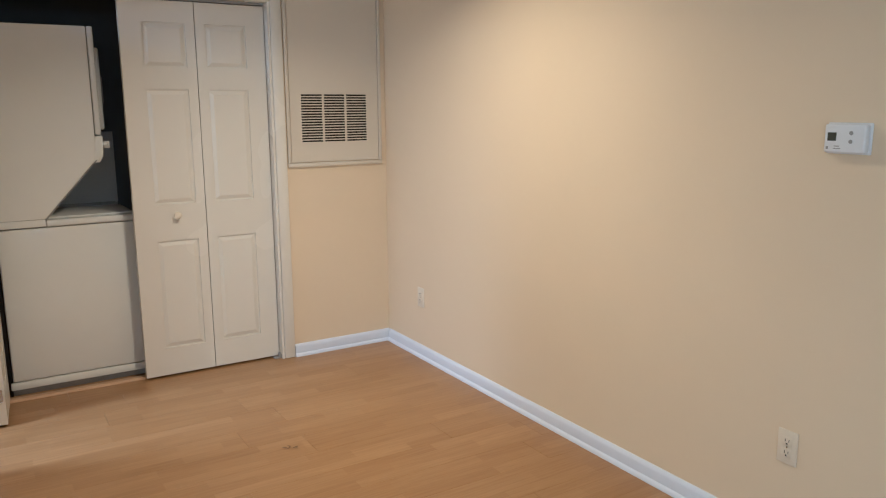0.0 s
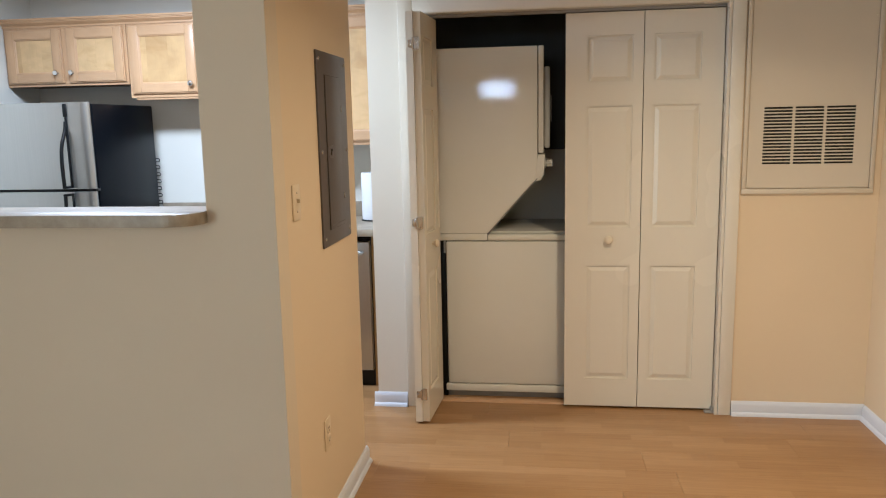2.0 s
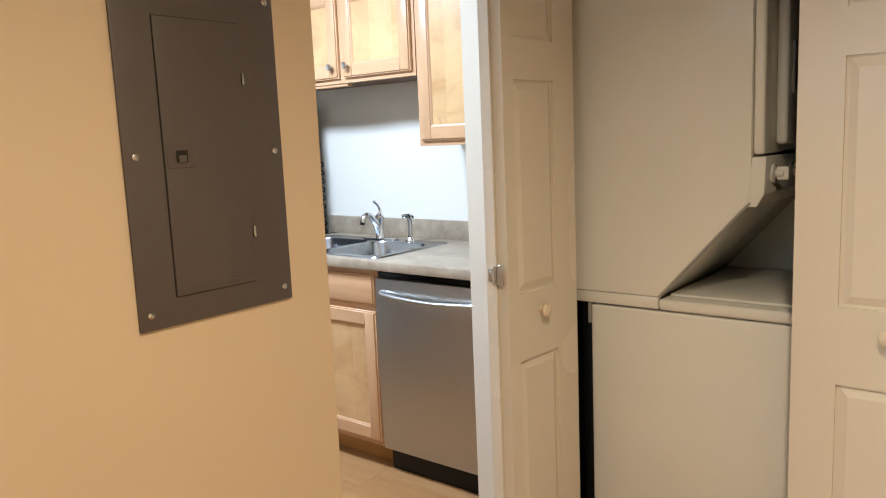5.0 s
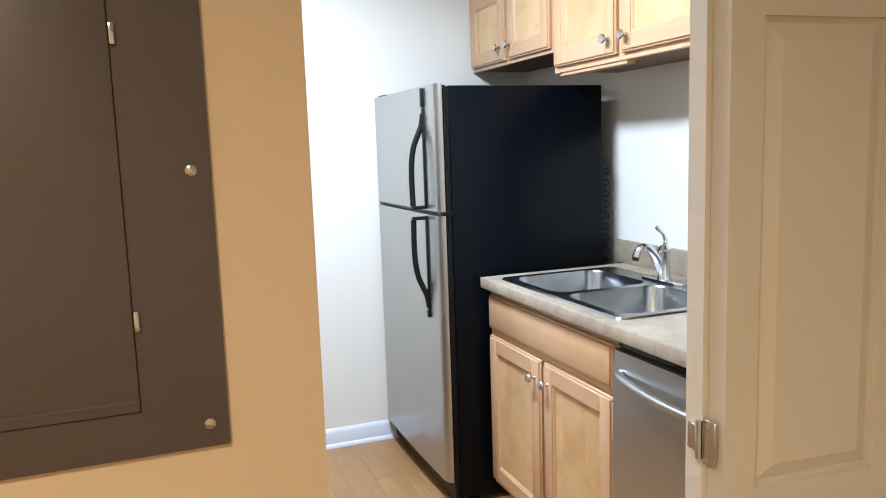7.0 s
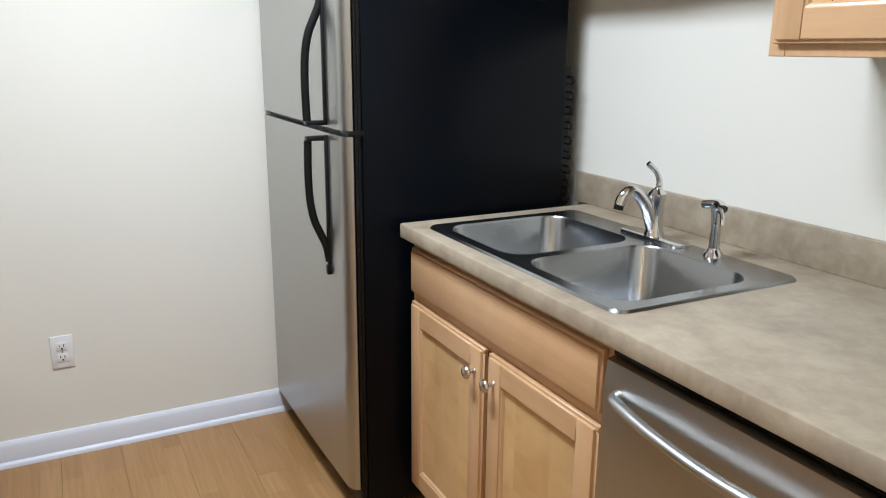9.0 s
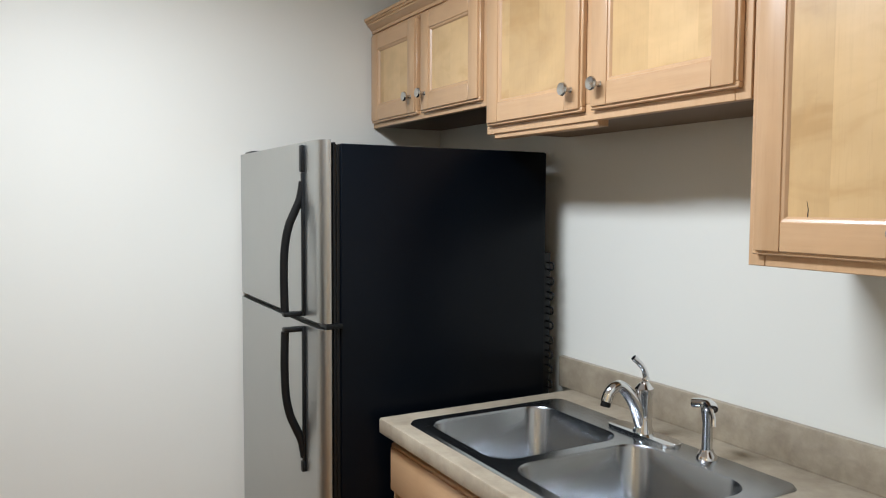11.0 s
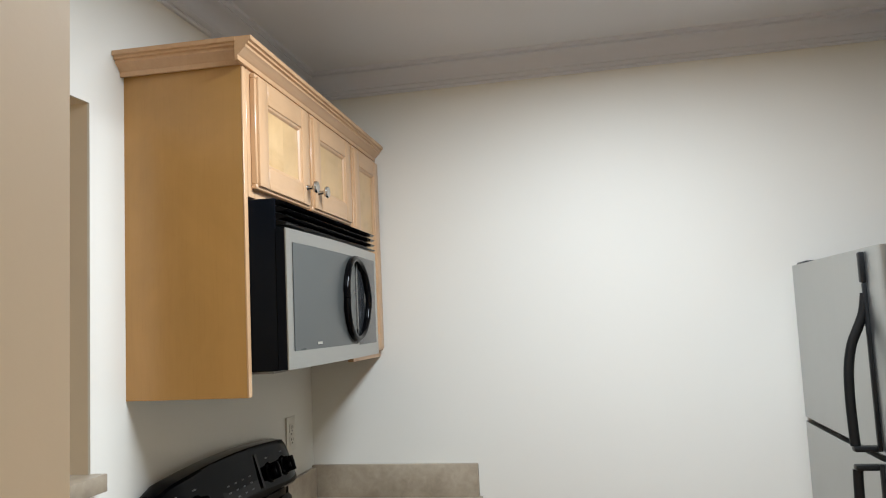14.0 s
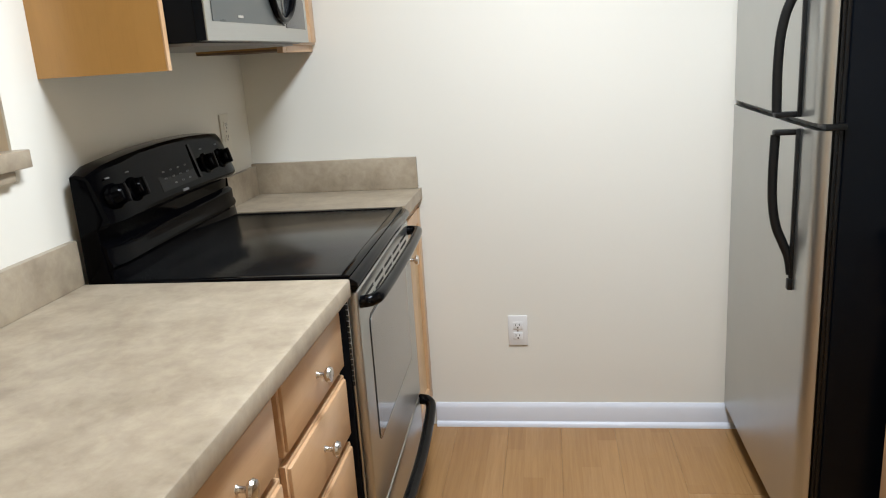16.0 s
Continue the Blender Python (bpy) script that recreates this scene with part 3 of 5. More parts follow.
part("support_clip", box_bm(0.480, 0.492, YW0 + 0.002, YW0 + 0.02, 0.80, 0.866, 0.002), GREYP, wd)
dryer = part("dryer_cabinet", prism_bm([(0.400, 0.905), (0.716, 0.905), (0.978, 1.196), (0.978, 1.862), (0.400, 1.862)], "y", YW0 + 0.004, YW1, 0.006), ENAMEL, wd)
part("dryer_side_foot", box_bm(0.400, 0.714, YW0, YW0 + 0.02, 0.868, 0.905, 0.003), ENAMEL, wd)
part("dryer_side_panel", prism_bm([(0.402, 0.907), (0.712, 0.907), (0.976, 1.200), (0.976, 1.858), (0.402, 1.858)], "y", YW0, YW0 + 0.004), ENAMEL, dryer)
part("dryer_front", box_bm(0.981, 1.010, YW0 - 0.001, YW1, 1.322, 1.862, 0.008, 3), ENAMEL, wd)
part("console", prism_bm([(0.979, 1.316), (1.016, 1.316), (1.012, 1.215), (0.992, 1.180), (0.962, 1.180)], "y", YW0 - 0.001, YW1, 0.004), ENAMEL, wd)
ddoor = part("dryer_door", box_bm(1.011, 1.042, YW0 + 0.09, YW1 - 0.09, 1.345, 1.765, 0.012, 3), ENAMEL, wd)
part("door_grip", box_bm(1.042, 1.052, YW0 + 0.12, YW0 + 0.15, 1.48, 1.62, 0.004, 2), GREYP, ddoor)
for y in (YW0 + 0.07, YW0 + 0.24):
    knob = part("control_knob", lathe_bm([(0.026, 0), (0.026, 0.006), (0.012, 0.010), (0.010, 0.030), (0.004, 0.032)], (1.013, y, 1.268), "x", 20), ENAMEL, wd)
    part("knob_grip", box_bm(1.024, 1.056, y - 0.006, y + 0.006, 1.250, 1.286, 0.004, 2), ENAMEL, knob)
# pale sheet added where the lit closet back wall shows through the notch
part("far_side_panel", box_bm(0.70, 1.155, YW1 - 0.012, YW1, 0.900, 1.32, 0.002), ENAMEL, wd)
part("sloped_underside_trim", tube_bm([(0.722, YW0 - 0.001, 0.908), (0.976, YW0 - 0.001, 1.192)], 0.003, 6), GREYP, wd)


# ---- air return hatch beside the closet ----
hatch = thing("air_return_panel", (2.24, YC, 1.12), "cream painted access panel with a louvred air return grille", "access panel")
HX0, HX1, HZ0, HZ1 = 1.950, 2.545, 1.118, 2.17
hf = bmesh.new()
add_box(hf, HX0, HX1, YC - 0.014, YC, HZ0, HZ0 + 0.024, 0.003)
add_box(hf, HX0, HX0 + 0.020, YC - 0.014, YC, HZ0 + 0.024, HZ1 - 0.024, 0.003)
add_box(hf, HX1 - 0.020, HX1, YC - 0.014, YC, HZ0 + 0.024, HZ1 - 0.024, 0.003)
add_box(hf, HX0, HX1, YC - 0.014, YC, HZ1 - 0.024, HZ1, 0.003)
part("hatch_frame", hf, HATCHP, hatch)
GX0, GX1, GZ0, GZ1 = 2.040, 2.447, 1.256, 1.530
px0, px1, pz0, pz1 = HX0 + 0.023, HX1 - 0.023, HZ0 + 0.028, HZ1 - 0.028
gp = bmesh.new()
ring = [[gp.verts.new((x, y, z)) for x, z in c] for y in (YC - 0.010, YC - 0.006) for c in (((px0, pz0), (px1, pz0), (px1, pz1), (px0, pz1)), ((GX0, GZ0), (GX1, GZ0), (GX1, GZ1), (GX0, GZ1)))]
for a, b in ((0, 1), (3, 2), (1, 3), (2, 0)):
    for k in range(4):
        n = (k + 1) % 4
        gp.faces.new((ring[a][k], ring[a][n], ring[b][n], ring[b][k]))
bmesh.ops.recalc_face_normals(gp, faces=list(gp.faces))
cw = (GX1 - GX0 - 2 * 0.012) / 3
for k in (1, 2):
    xa = GX0 + k * cw + (k - 1) * 0.012
    part("mullion", box_bm(xa, xa + 0.012, YC - 0.0102, YC - 0.006, GZ0, GZ1), HATCHP, hatch)
part("hatch_door", gp, HATCHP, hatch)
# near-black sheet stands in for the shade behind the louvres
part("duct_shadow", box_bm(GX0 - 0.01, GX1 + 0.01, YC - 0.003, YC - 0.001, GZ0 - 0.01, GZ1 + 0.01), SLOT, hatch)
rows_n = 18
pitch = (GZ1 - GZ0) / rows_n
for c in range(3):
    for k in range(rows_n + 1):
        xa = GX0 + c * (cw + 0.012)
        zc = GZ0 + k * pitch
        z0, z1 = max(GZ0, zc - 0.0031), min(GZ1, zc + 0.0031)
        part("louvre", box_bm(xa - 0.001, xa + cw + 0.001, YC - 0.0098, YC - 0.0064, z0, z1), HATCHP, hatch)
part("latch", lathe_bm([(0.007, 0), (0.007, 0.004), (0.003, 0.006)], (2.515, YC - 0.010, 1.93), "-y", 12), HATCHP, hatch)


# ---- wall plates, thermostat ----
def plate(kind_name, place, normal, label, category, material, rocker):
    """Wall plate of 70 by 115 mm; normal: 'x', '-x' or 'y' axis it faces."""
    x, y, z = place
    ob = thing(kind_name, place, label, category)
    def bx(u0, u1, d0, d1, z0, z1, bevel=0.001):
        if normal == "x":
            return box_bm(x + d0, x + d1, y + u0, y + u1, z + z0, z + z1, bevel)
        if normal == "-x":
            return box_bm(x - d1, x - d0, y + u0, y + u1, z + z0, z + z1, bevel)
        if normal == "-y":
            return box_bm(x + u0, x + u1, y - d1, y - d0, z + z0, z + z1, bevel)
        return box_bm(x + u0, x + u1, y + d0, y + d1, z + z0, z + z1, bevel)
    def scr(zz):
        c = {"x": (x + 0.006, y, z + zz), "-x": (x - 0.006, y, z + zz), "y": (x, y + 0.006, z + zz), "-y": (x, y - 0.006, z + zz)}[normal]
        return lathe_bm([(0.0032, 0), (0.0028, 0.001), (0.001, 0.0013)], c, normal, 8)
    part("plate", bx(-0.035, 0.035, 0, 0.006, -0.0575, 0.0575, 0.003), material, ob)
    if rocker:
        part("toggle_slot", bx(-0.006, 0.006, 0.006, 0.0065, -0.013, 0.013, 0), material, ob)
        part("toggle", bx(-0.004, 0.004, 0.0065, 0.017, -0.002, 0.011, 0.001), material, ob)
        for zz in (-0.030, 0.030):
            part("screw", scr(zz), NICKEL, ob)
    else:
        for zz in (-0.020, 0.020):
            rec = part("receptacle", bx(-0.017, 0.017, 0.006, 0.0085, zz - 0.014, zz + 0.014, 0.003), material, ob)
            for u in (-0.007, 0.006):
                part("slot", bx(u - 0.001, u + 0.0012, 0.0085, 0.0089, zz - 0.001, zz + 0.008, 0), SLOT, rec)
            part("slot", bx(-0.0025, 0.0025, 0.0085, 0.0089, zz - 0.010, zz - 0.005, 0), SLOT, rec)
        part("screw", scr(0.0), NICKEL, ob)
    return ob


plate("wall_outlet", (XR, 1.528, 0.370), "-x", "ivory duplex outlet on the cream dining wall", "outlet", PLASTIC, False)
plate("wall_outlet", (XR, 3.887, 0.362), "-x", "cream duplex outlet low on the dining wall near the corner", "outlet", PLASTIC, False)
plate("light_switch", (XS1, 2.815, 1.242), "x", "cream toggle light switch beside the breaker panel", "switch", CREAMP, True)
plate("wall_outlet", (XS1, 3.035, 0.375), "x", "cream duplex outlet under the breaker panel", "outlet", CREAMP, False)
plate("wall_outlet", (XE, 3.664, 0.377), "x", "white duplex outlet on the kitchen end wall", "outlet", WHITEP, False)
plate("wall_outlet", (-2.070, YK, 1.165), "y", "off-white duplex outlet behind the range", "outlet", PALEP, False)
plate("wall_outlet", (-0.219, YS, 1.124), "-y", "white duplex outlet above the worktop backsplash", "outlet", WHITEP, False)

th = thing("thermostat", (XR, 1.418, 1.317), "white plastic thermostat with a small grey display", "thermostat")
TY, TZ = 1.418, 1.362
part("back_plate", box_bm(XR - 0.006, XR, TY - 0.066, TY + 0.066, TZ - 0.045, TZ + 0.045, 0.004), WHITEP, th)
part("housing", box_bm(XR - 0.030, XR - 0.006, TY - 0.061, TY + 0.061, TZ - 0.041, TZ + 0.041, 0.006, 3), WHITEP, th)
part("display", box_bm(XR - 0.0308, XR - 0.030, TY + 0.024, TY + 0.050, TZ - 0.007, TZ + 0.017), SCREEN, th)
for zz in (TZ + 0.016, TZ - 0.008):
    part("button", lathe_bm([(0.006, 0), (0.0055, 0.0015), (0.002, 0.002)], (XR - 0.030, TY - 0.019, zz), "-x", 12), GREYP, th)
part("switch_print", boxes_bm([(XR - 0.0304, XR - 0.030, TY + 0.009, TY + 0.031, TZ - 0.030, TZ - 0.0275), (XR - 0.0304, XR - 0.030, TY + 0.013, TY + 0.029, TZ - 0.023, TZ - 0.0205),
     (XR - 0.0304, XR - 0.030, TY + 0.046, TY + 0.053, TZ - 0.031, TZ - 0.023)]), GREYP, th)


# ---- breaker panel ----
bp = thing("breaker_panel", (XS1, 3.28, 1.046), "dark brown-grey steel breaker panel with a closed door", "breaker panel")
BY0, BY1, BZ0, BZ1 = 3.088, 3.471, 1.046, 1.742
part("cover", box_bm(XS1, XS1 + 0.008, BY0, BY1, BZ0, BZ1, 0.003), PANELG, bp)
DY0, DY1, DZ0, DZ1 = 3.172, 3.370, 1.105, 1.660
part("door_gap", boxes_bm([(XS1 + 0.008, XS1 + 0.0084, DY0 - 0.0015, DY1 + 0.001, DZ0 - 0.0015, DZ1 + 0.0015)]), SLOT, bp)
pd = part("panel_door", join_bm(box_bm(XS1 + 0.0084, XS1 + 0.0125, DY0, DY1, DZ0, DZ1, 0.002), box_bm(XS1 + 0.0125, XS1 + 0.0135, DY0 + 0.012, DY1 - 0.002, DZ0 + 0.012, DZ0 + 0.016)), PANELG, bp)
part("latch_plate", boxes_bm([(XS1 + 0.0125, XS1 + 0.015, DY0 + 0.004, DY0 + 0.064, 1.364, 1.410)], 0.002), PANELG, pd)
part("latch_pull", boxes_bm([(XS1 + 0.0125, XS1 + 0.0156, DY0 + 0.024, DY0 + 0.050, 1.375, 1.399)]), SLOT, pd)
part("latch_tongue", box_bm(XS1 + 0.0150, XS1 + 0.0185, DY0 + 0.028, DY0 + 0.046, 1.375, 1.389, 0.001), PANELG, pd)
for zz in (1.215, 1.545):
    part("door_hinge", box_bm(XS1 + 0.008, XS1 + 0.014, DY1 + 0.001, DY1 + 0.007, zz - 0.012, zz + 0.012, 0.001), NICKEL, bp, "small bright steel hinge")
for y in (3.112, 3.448):
    for zz in (1.077, 1.389, 1.712):
        part("screw", lathe_bm([(0.0075, 0), (0.007, 0.002), (0.004, 0.0035), (0.001, 0.004)], (XS1 + 0.008, y, zz), "x", 14), NICKEL, bp)


# ---- pass-through bar ----
rr = 0.085
bar_out = [(-1.066, YK + 0.032), (-1.066, YK + 0.002), (PX0 + 0.001, YK + 0.002), (PX0 + 0.001, YL - 0.001), (-1.60, YL - 0.001), (-1.60, 2.520)]
bar_out += [(0.016 - rr + rr * math.sin(a), 2.520 + rr - rr * math.cos(a)) for a in (math.pi / 2 * k / 8 for k in range(9))]
bar_out += [(0.016, YL - 0.001), (PX1 - 0.001, YL - 0.001), (PX1 - 0.001, YK + 0.032)]
bar = thing("pass_through_bar", (-0.52, YL, 1.202), "sand laminate bar top resting in the pass-through", "bar")
part("bar_slab", prism_bm(bar_out, "z", 1.202, 1.238, 0.002), LAMI, bar)
part("apron", box_bm(-1.028, XS0 - 0.002, YK, YK + 0.020, 1.178, 1.2015, 0.003, 2), LAMI, bar)


# ---- cabinets ----
def knob_at(parent, place, axis):
    part("knob", lathe_bm([(0.0075, 0), (0.0055, 0.003), (0.0050, 0.014), (0.0135, 0.019), (0.0165, 0.024), (0.0145, 0.029), (0.004, 0.031)], place, axis, 18), NICKEL, parent, "satin nickel mushroom knob")


def shaker(parent, x0, x1, yf, z0, z1, s, knob=None, name="door", st=0.060):
    """Framed door; its back lies at yf, its face s*20 mm out of it; s: -1 faces -y, +1 faces +y."""
    t = 0.020
    ya, yb = sorted((yf, yf + s * t))
    d = part(name, box_bm(x0 + 0.004, x1 - 0.004, *sorted((yf + s * 0.001, yf + s * 0.0095)), z0 + 0.004, z1 - 0.004), MAPLE_P, parent)
    e = 0.007
    la, lb = sorted((yf, yf + s * 0.0135))
    part("lip", boxes_bm([(x0, x1, la, lb, z0, z0 + 0.012), (x0, x1, la, lb, z1 - 0.012, z1), (x0, x0 + 0.012, la, lb, z0 + 0.012, z1 - 0.012), (x1 - 0.012, x1, la, lb, z0 + 0.012, z1 - 0.012)], 0.002), MAPLE_Z, d)
    for a, b in ((x0 + e, x0 + st), (x1 - st, x1 - e)):
        part("stile", box_bm(a, b, *sorted((yf + s * 0.0005, yf + s * t)), z0 + e, z1 - e, 0.003, 2), MAPLE_Z, d)
    for a, b in ((z0 + e, z0 + st), (z1 - st, z1 - e)):
        part("rail", box_bm(x0 + st, x1 - st, *sorted((yf + s * 0.0005, yf + s * (t - 0.0006))), a, b, 0.002, 1), MAPLE_X, d)
    bead = bmesh.new()
    oa, ob2 = yf + s * 0.0165, yf + s * 0.0098
    ro = [bead.verts.new((x, oa, z)) for x, z in ((x0 + st, z0 + st), (x1 - st, z0 + st), (x1 - st, z1 - st), (x0 + st, z1 - st))]
    rm = [bead.verts.new((x, oa - s * 0.002, z)) for x, z in ((x0 + st + 0.005, z0 + st + 0.005), (x1 - st - 0.005, z0 + st + 0.005), (x1 - st - 0.005, z1 - st - 0.005), (x0 + st + 0.005, z1 - st - 0.005))]
    ri = [bead.verts.new((x, ob2, z)) for x, z in ((x0 + st + 0.009, z0 + st + 0.009), (x1 - st - 0.009, z0 + st + 0.009), (x1 - st - 0.009, z1 - st - 0.009), (x0 + st + 0.009, z1 - st - 0.009))]
    for k in range(4):
        n = (k + 1) % 4
        bead.faces.new((ro[k], ro[n], rm[n], rm[k]))
        bead.faces.new((rm[k], rm[n], ri[n], ri[k]))
    bmesh.ops.split_edges(bead, edges=list(bead.edges))
    part("bead", bead, MAPLE_Z, d)
    if knob:
        knob_at(d, (knob[0], yf + s * t, knob[1]), "-y" if s < 0 else "y")
    return d


def slab_front(parent, x0, x1, yf, z0, z1, s, knob=None):
    d = part("drawer_front", box_bm(x0, x1, *sorted((yf, yf + s * 0.0135)), z0, z1, 0.002, 1), MAPLE_X, parent)
    part("raised_face", box_bm(x0 + 0.007, x1 - 0.007, *sorted((yf + s * 0.004, yf + s * 0.020)), z0 + 0.007, z1 - 0.007, 0.003, 2), MAPLE_X, d)
    if knob:
        knob_at(d, (knob[0], yf + s * 0.020, knob[1]), "-y" if s < 0 else "y")
    return d


def upper(label, x0, x1, yback, yface, z0, z1, s, fronts, under=True):
    ob = thing("wall_cabinet", ((x0 + x1) / 2, yback, z0), label, "wall cabinet", group="kitchen wall cabinets")
    ya, yb = sorted((yback, yface - s * 0.019))
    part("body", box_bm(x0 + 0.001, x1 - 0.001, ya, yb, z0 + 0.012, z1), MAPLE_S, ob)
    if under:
        # bottom board coloured much darker than the maple, so its shade is painted in
        part("bottom", box_bm(x0 + 0.004, x1 - 0.004, ya, yb, z0 + 0.006, z0 + 0.012), UNDER, ob, "brown underside, darkened in colour for shade")
    fr = bmesh.new()
    fa, fb2 = sorted((yface - s * 0.019, yface))
    add_box(fr, x0, x0 + 0.036, fa, fb2, z0, z1, 0.0015, 1)
    add_box(fr, x1 - 0.036, x1, fa, fb2, z0, z1, 0.0015, 1)
    add_box(fr, x0 + 0.036, x1 - 0.036, fa, fb2, z0, z0 + 0.040, 0.0015, 1)
    add_box(fr, x0 + 0.036, x1 - 0.036, fa, fb2, z1 - 0.045, z1, 0.0015, 1)
    if len(fronts) > 1:
        mid = (fronts[0][1] + fronts[1][0]) / 2
        add_box(fr, mid - 0.03, mid + 0.03, fa, fb2, z0 + 0.040, z1 - 0.045, 0.0015, 1)
    part("face_frame", fr, MAPLE_Z, ob)
    for a, b, c, d, kn in fronts:
        shaker(ob, a, b, yface, c, d, s, kn)
    return ob


YU = 4.897
ZT = 2.134
upper("light maple wall cabinet above the refrigerator", XE + 0.002, -1.474, YS, YU, 1.758, ZT, -1, [
    (-2.258, -1.890, 1.775, 2.100, (-1.925, 1.835)), (-1.858, -1.490, 1.775, 2.100, (-1.824, 1.835))])
over_sink = upper("light maple wall cabinet above the sink", -1.470, -0.568, YS, YU, 1.675, ZT, -1, [
    (-1.452, -1.034, 1.697, 2.100, (-1.070, 1.752)), (-1.004, -0.586, 1.697, 2.100, (-0.966, 1.752))])
tall = upper("tall light maple wall cabinet beside the sink", -0.564, XP - 0.003, YS, YU, 1.370, ZT, -1, [
    (-0.546, -0.236, 1.392, 2.100, (-0.268, 1.440)), (-0.210, 0.098, 1.392, 2.100, (-0.178, 1.440))])

part("scribe_strip", box_bm(-1.440, -0.998, YU + 0.006, YU + 0.040, 1.662, 1.682, 0.002, 1), MAPLE_X, over_sink, "short maple strip under the bottom rail")

crack = [(-0.436, 1.440), (-0.4365, 1.452), (-0.4385, 1.462), (-0.438, 1.474), (-0.441, 1.488)]
tall_door = next(c for c in tall.children if c.name.startswith("door"))
part("crack", tube_bm([(x, YU - 0.0096, z) for x, z in crack], [0.0004, 0.0012, 0.0010, 0.0008, 0.0003], 6), SLOT, tall_door, "short dark split in the maple panel")

CP = [(0, -0.026), (0.007, -0.026), (0.007, -0.015), (0.012, -0.012), (0.018, -0.004), (0.026, 0.001), (0.026, 0.007), (0.032, 0.009), (0.032, 0.014), (0.038, 0.016), (0.038, 0.026), (0, 0.026)]
solid("cabinet_cornice", prism_bm([(YU - d, ZT + z) for d, z in CP], "x", XE + 0.002, XP - 0.003), MAPLE_X, "light maple cornice along the sink side cabinets", "cornice")

# over the range: side panel, cabinet above the microwave, narrow cabinet
YG = 3.030
RX0, RX1 = -1.945, -1.178
wc1 = upper("light maple wall cabinet above the microwave", RX0 + 0.004, -1.190 - 0.004, YK, YG, 1.812, ZT, 1, [
    (-1.930, -1.576, 1.832, 2.100, (-1.608, 1.885)), (-1.552, -1.212, 1.832, 2.100, (-1.520, 1.885))])
wc2 = upper("narrow light maple wall cabinet in the kitchen corner", XE + 0.002, RX0, YK, YG, 1.402, ZT, 1, [
    (-2.262, -1.960, 1.424, 2.100, (-1.990, 1.478))])
sp_ = thing("cabinet_side_panel", (-1.184, YK, 1.372), "honey maple veneer side panel beside the microwave", "cabinet panel")
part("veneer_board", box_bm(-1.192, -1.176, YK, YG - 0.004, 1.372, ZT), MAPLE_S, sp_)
part("edge_band", box_bm(-1.192, -1.176, YG - 0.004, YG, 1.372, ZT, 0.001, 1), MAPLE_Z, sp_, "paler maple edge band")
cr = join_bm(prism_bm([(YG + d, ZT + z) for d, z in CP], "x", XE + 0.002, -1.176 + 0.036), prism_bm([(-1.176 + d, ZT + z) for d, z in CP], "y", YK, YG + 0.002))
wc3 = solid("cabinet_cornice", cr, MAPLE_X, "light maple cornice round the range side cabinets", "cornice")


def base_cab(label, x0, x1, yback, yface, s, build, kick=True, name="base_cabinet"):
    ob = thing(name, ((x0 + x1) / 2, yback, 0), label, "base cabinet", group="kitchen base cabinets")
    ya, yb = sorted((yback, yface - s * 0.019))
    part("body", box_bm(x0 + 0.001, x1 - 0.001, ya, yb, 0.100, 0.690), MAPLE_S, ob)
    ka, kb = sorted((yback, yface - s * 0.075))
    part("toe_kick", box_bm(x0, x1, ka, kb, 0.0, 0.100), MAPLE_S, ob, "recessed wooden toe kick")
    fr = bmesh.new()
    fa, fb2 = sorted((yface - s * 0.019, yface))
    for r in ((x0, x0 + 0.038, 0.100, 0.876), (x1 - 0.038, x1, 0.100, 0.876), (x0 + 0.038, x1 - 0.038, 0.100, 0.135), (x0 + 0.038, x1 - 0.038, 0.840, 0.876), (x0 + 0.038, x1 - 0.038, 0.690, 0.725)):
        add_box(fr, r[0], r[1], fa, fb2, r[2], r[3], 0.0015, 1)
    part("face_frame", fr, MAPLE_Z, ob)
    build(ob)
    return ob


def sink_base(ob):
    slab_front(ob, -1.392, -0.566, 4.572, 0.722, 0.850, -1)
    shaker(ob, -1.392, -0.990, 4.572, 0.122, 0.695, -1, (-1.022, 0.630))
    shaker(ob, -0.968, -0.566, 4.572, 0.122, 0.695, -1, (-0.936, 0.630))


base_cab("light maple sink cabinet with two doors", -1.405, -0.552, YS, 4.572, -1, sink_base)


def drawer_stack(ob):
    for a, b in ((0.722, 0.860), (0.560, 0.706), (0.395, 0.544), (0.125, 0.379)):
        slab_front(ob, -1.158, -0.776, 3.325, a, b, 1, (-0.967, (a + b) / 2))


def drawer_door(ob):
    slab_front(ob, -0.746, -0.405, 3.325, 0.722, 0.860, 1, (-0.575, 0.791))
    shaker(ob, -0.746, -0.405, 3.325, 0.122, 0.705, 1, (-0.44, 0.640))


def door_only(ob):
    slab_front(ob, -0.372, 0.080, 3.325, 0.722, 0.860, 1, (-0.146, 0.791))
    shaker(ob, -0.372, 0.080, 3.325, 0.122, 0.705, 1, (-0.335, 0.640))


def narrow_door(ob):
    shaker(ob, -2.255, -1.962, 3.318, 0.122, 0.860, 1, (-1.994, 0.730), st=0.055)


base_cab("light maple base cabinet with a stack of drawers", -1.174, -0.761, YK, 3.325, 1, drawer_stack)
base_cab("light maple base cabinet with a drawer over a door", -0.760, -0.390, YK, 3.325, 1, drawer_door)
base_cab("light maple base cabinet beside the stub wall", -0.389, XS0 - 0.002, YK, 3.325, 1, door_only)
base_cab("narrow light maple base cabinet in the kitchen corner", XE + 0.002, -1.948, YK, 3.318, 1, narrow_door)

# worktops
SX0, SX1, SY0, SY1 = -1.334, -0.553, 4.574, 5.066
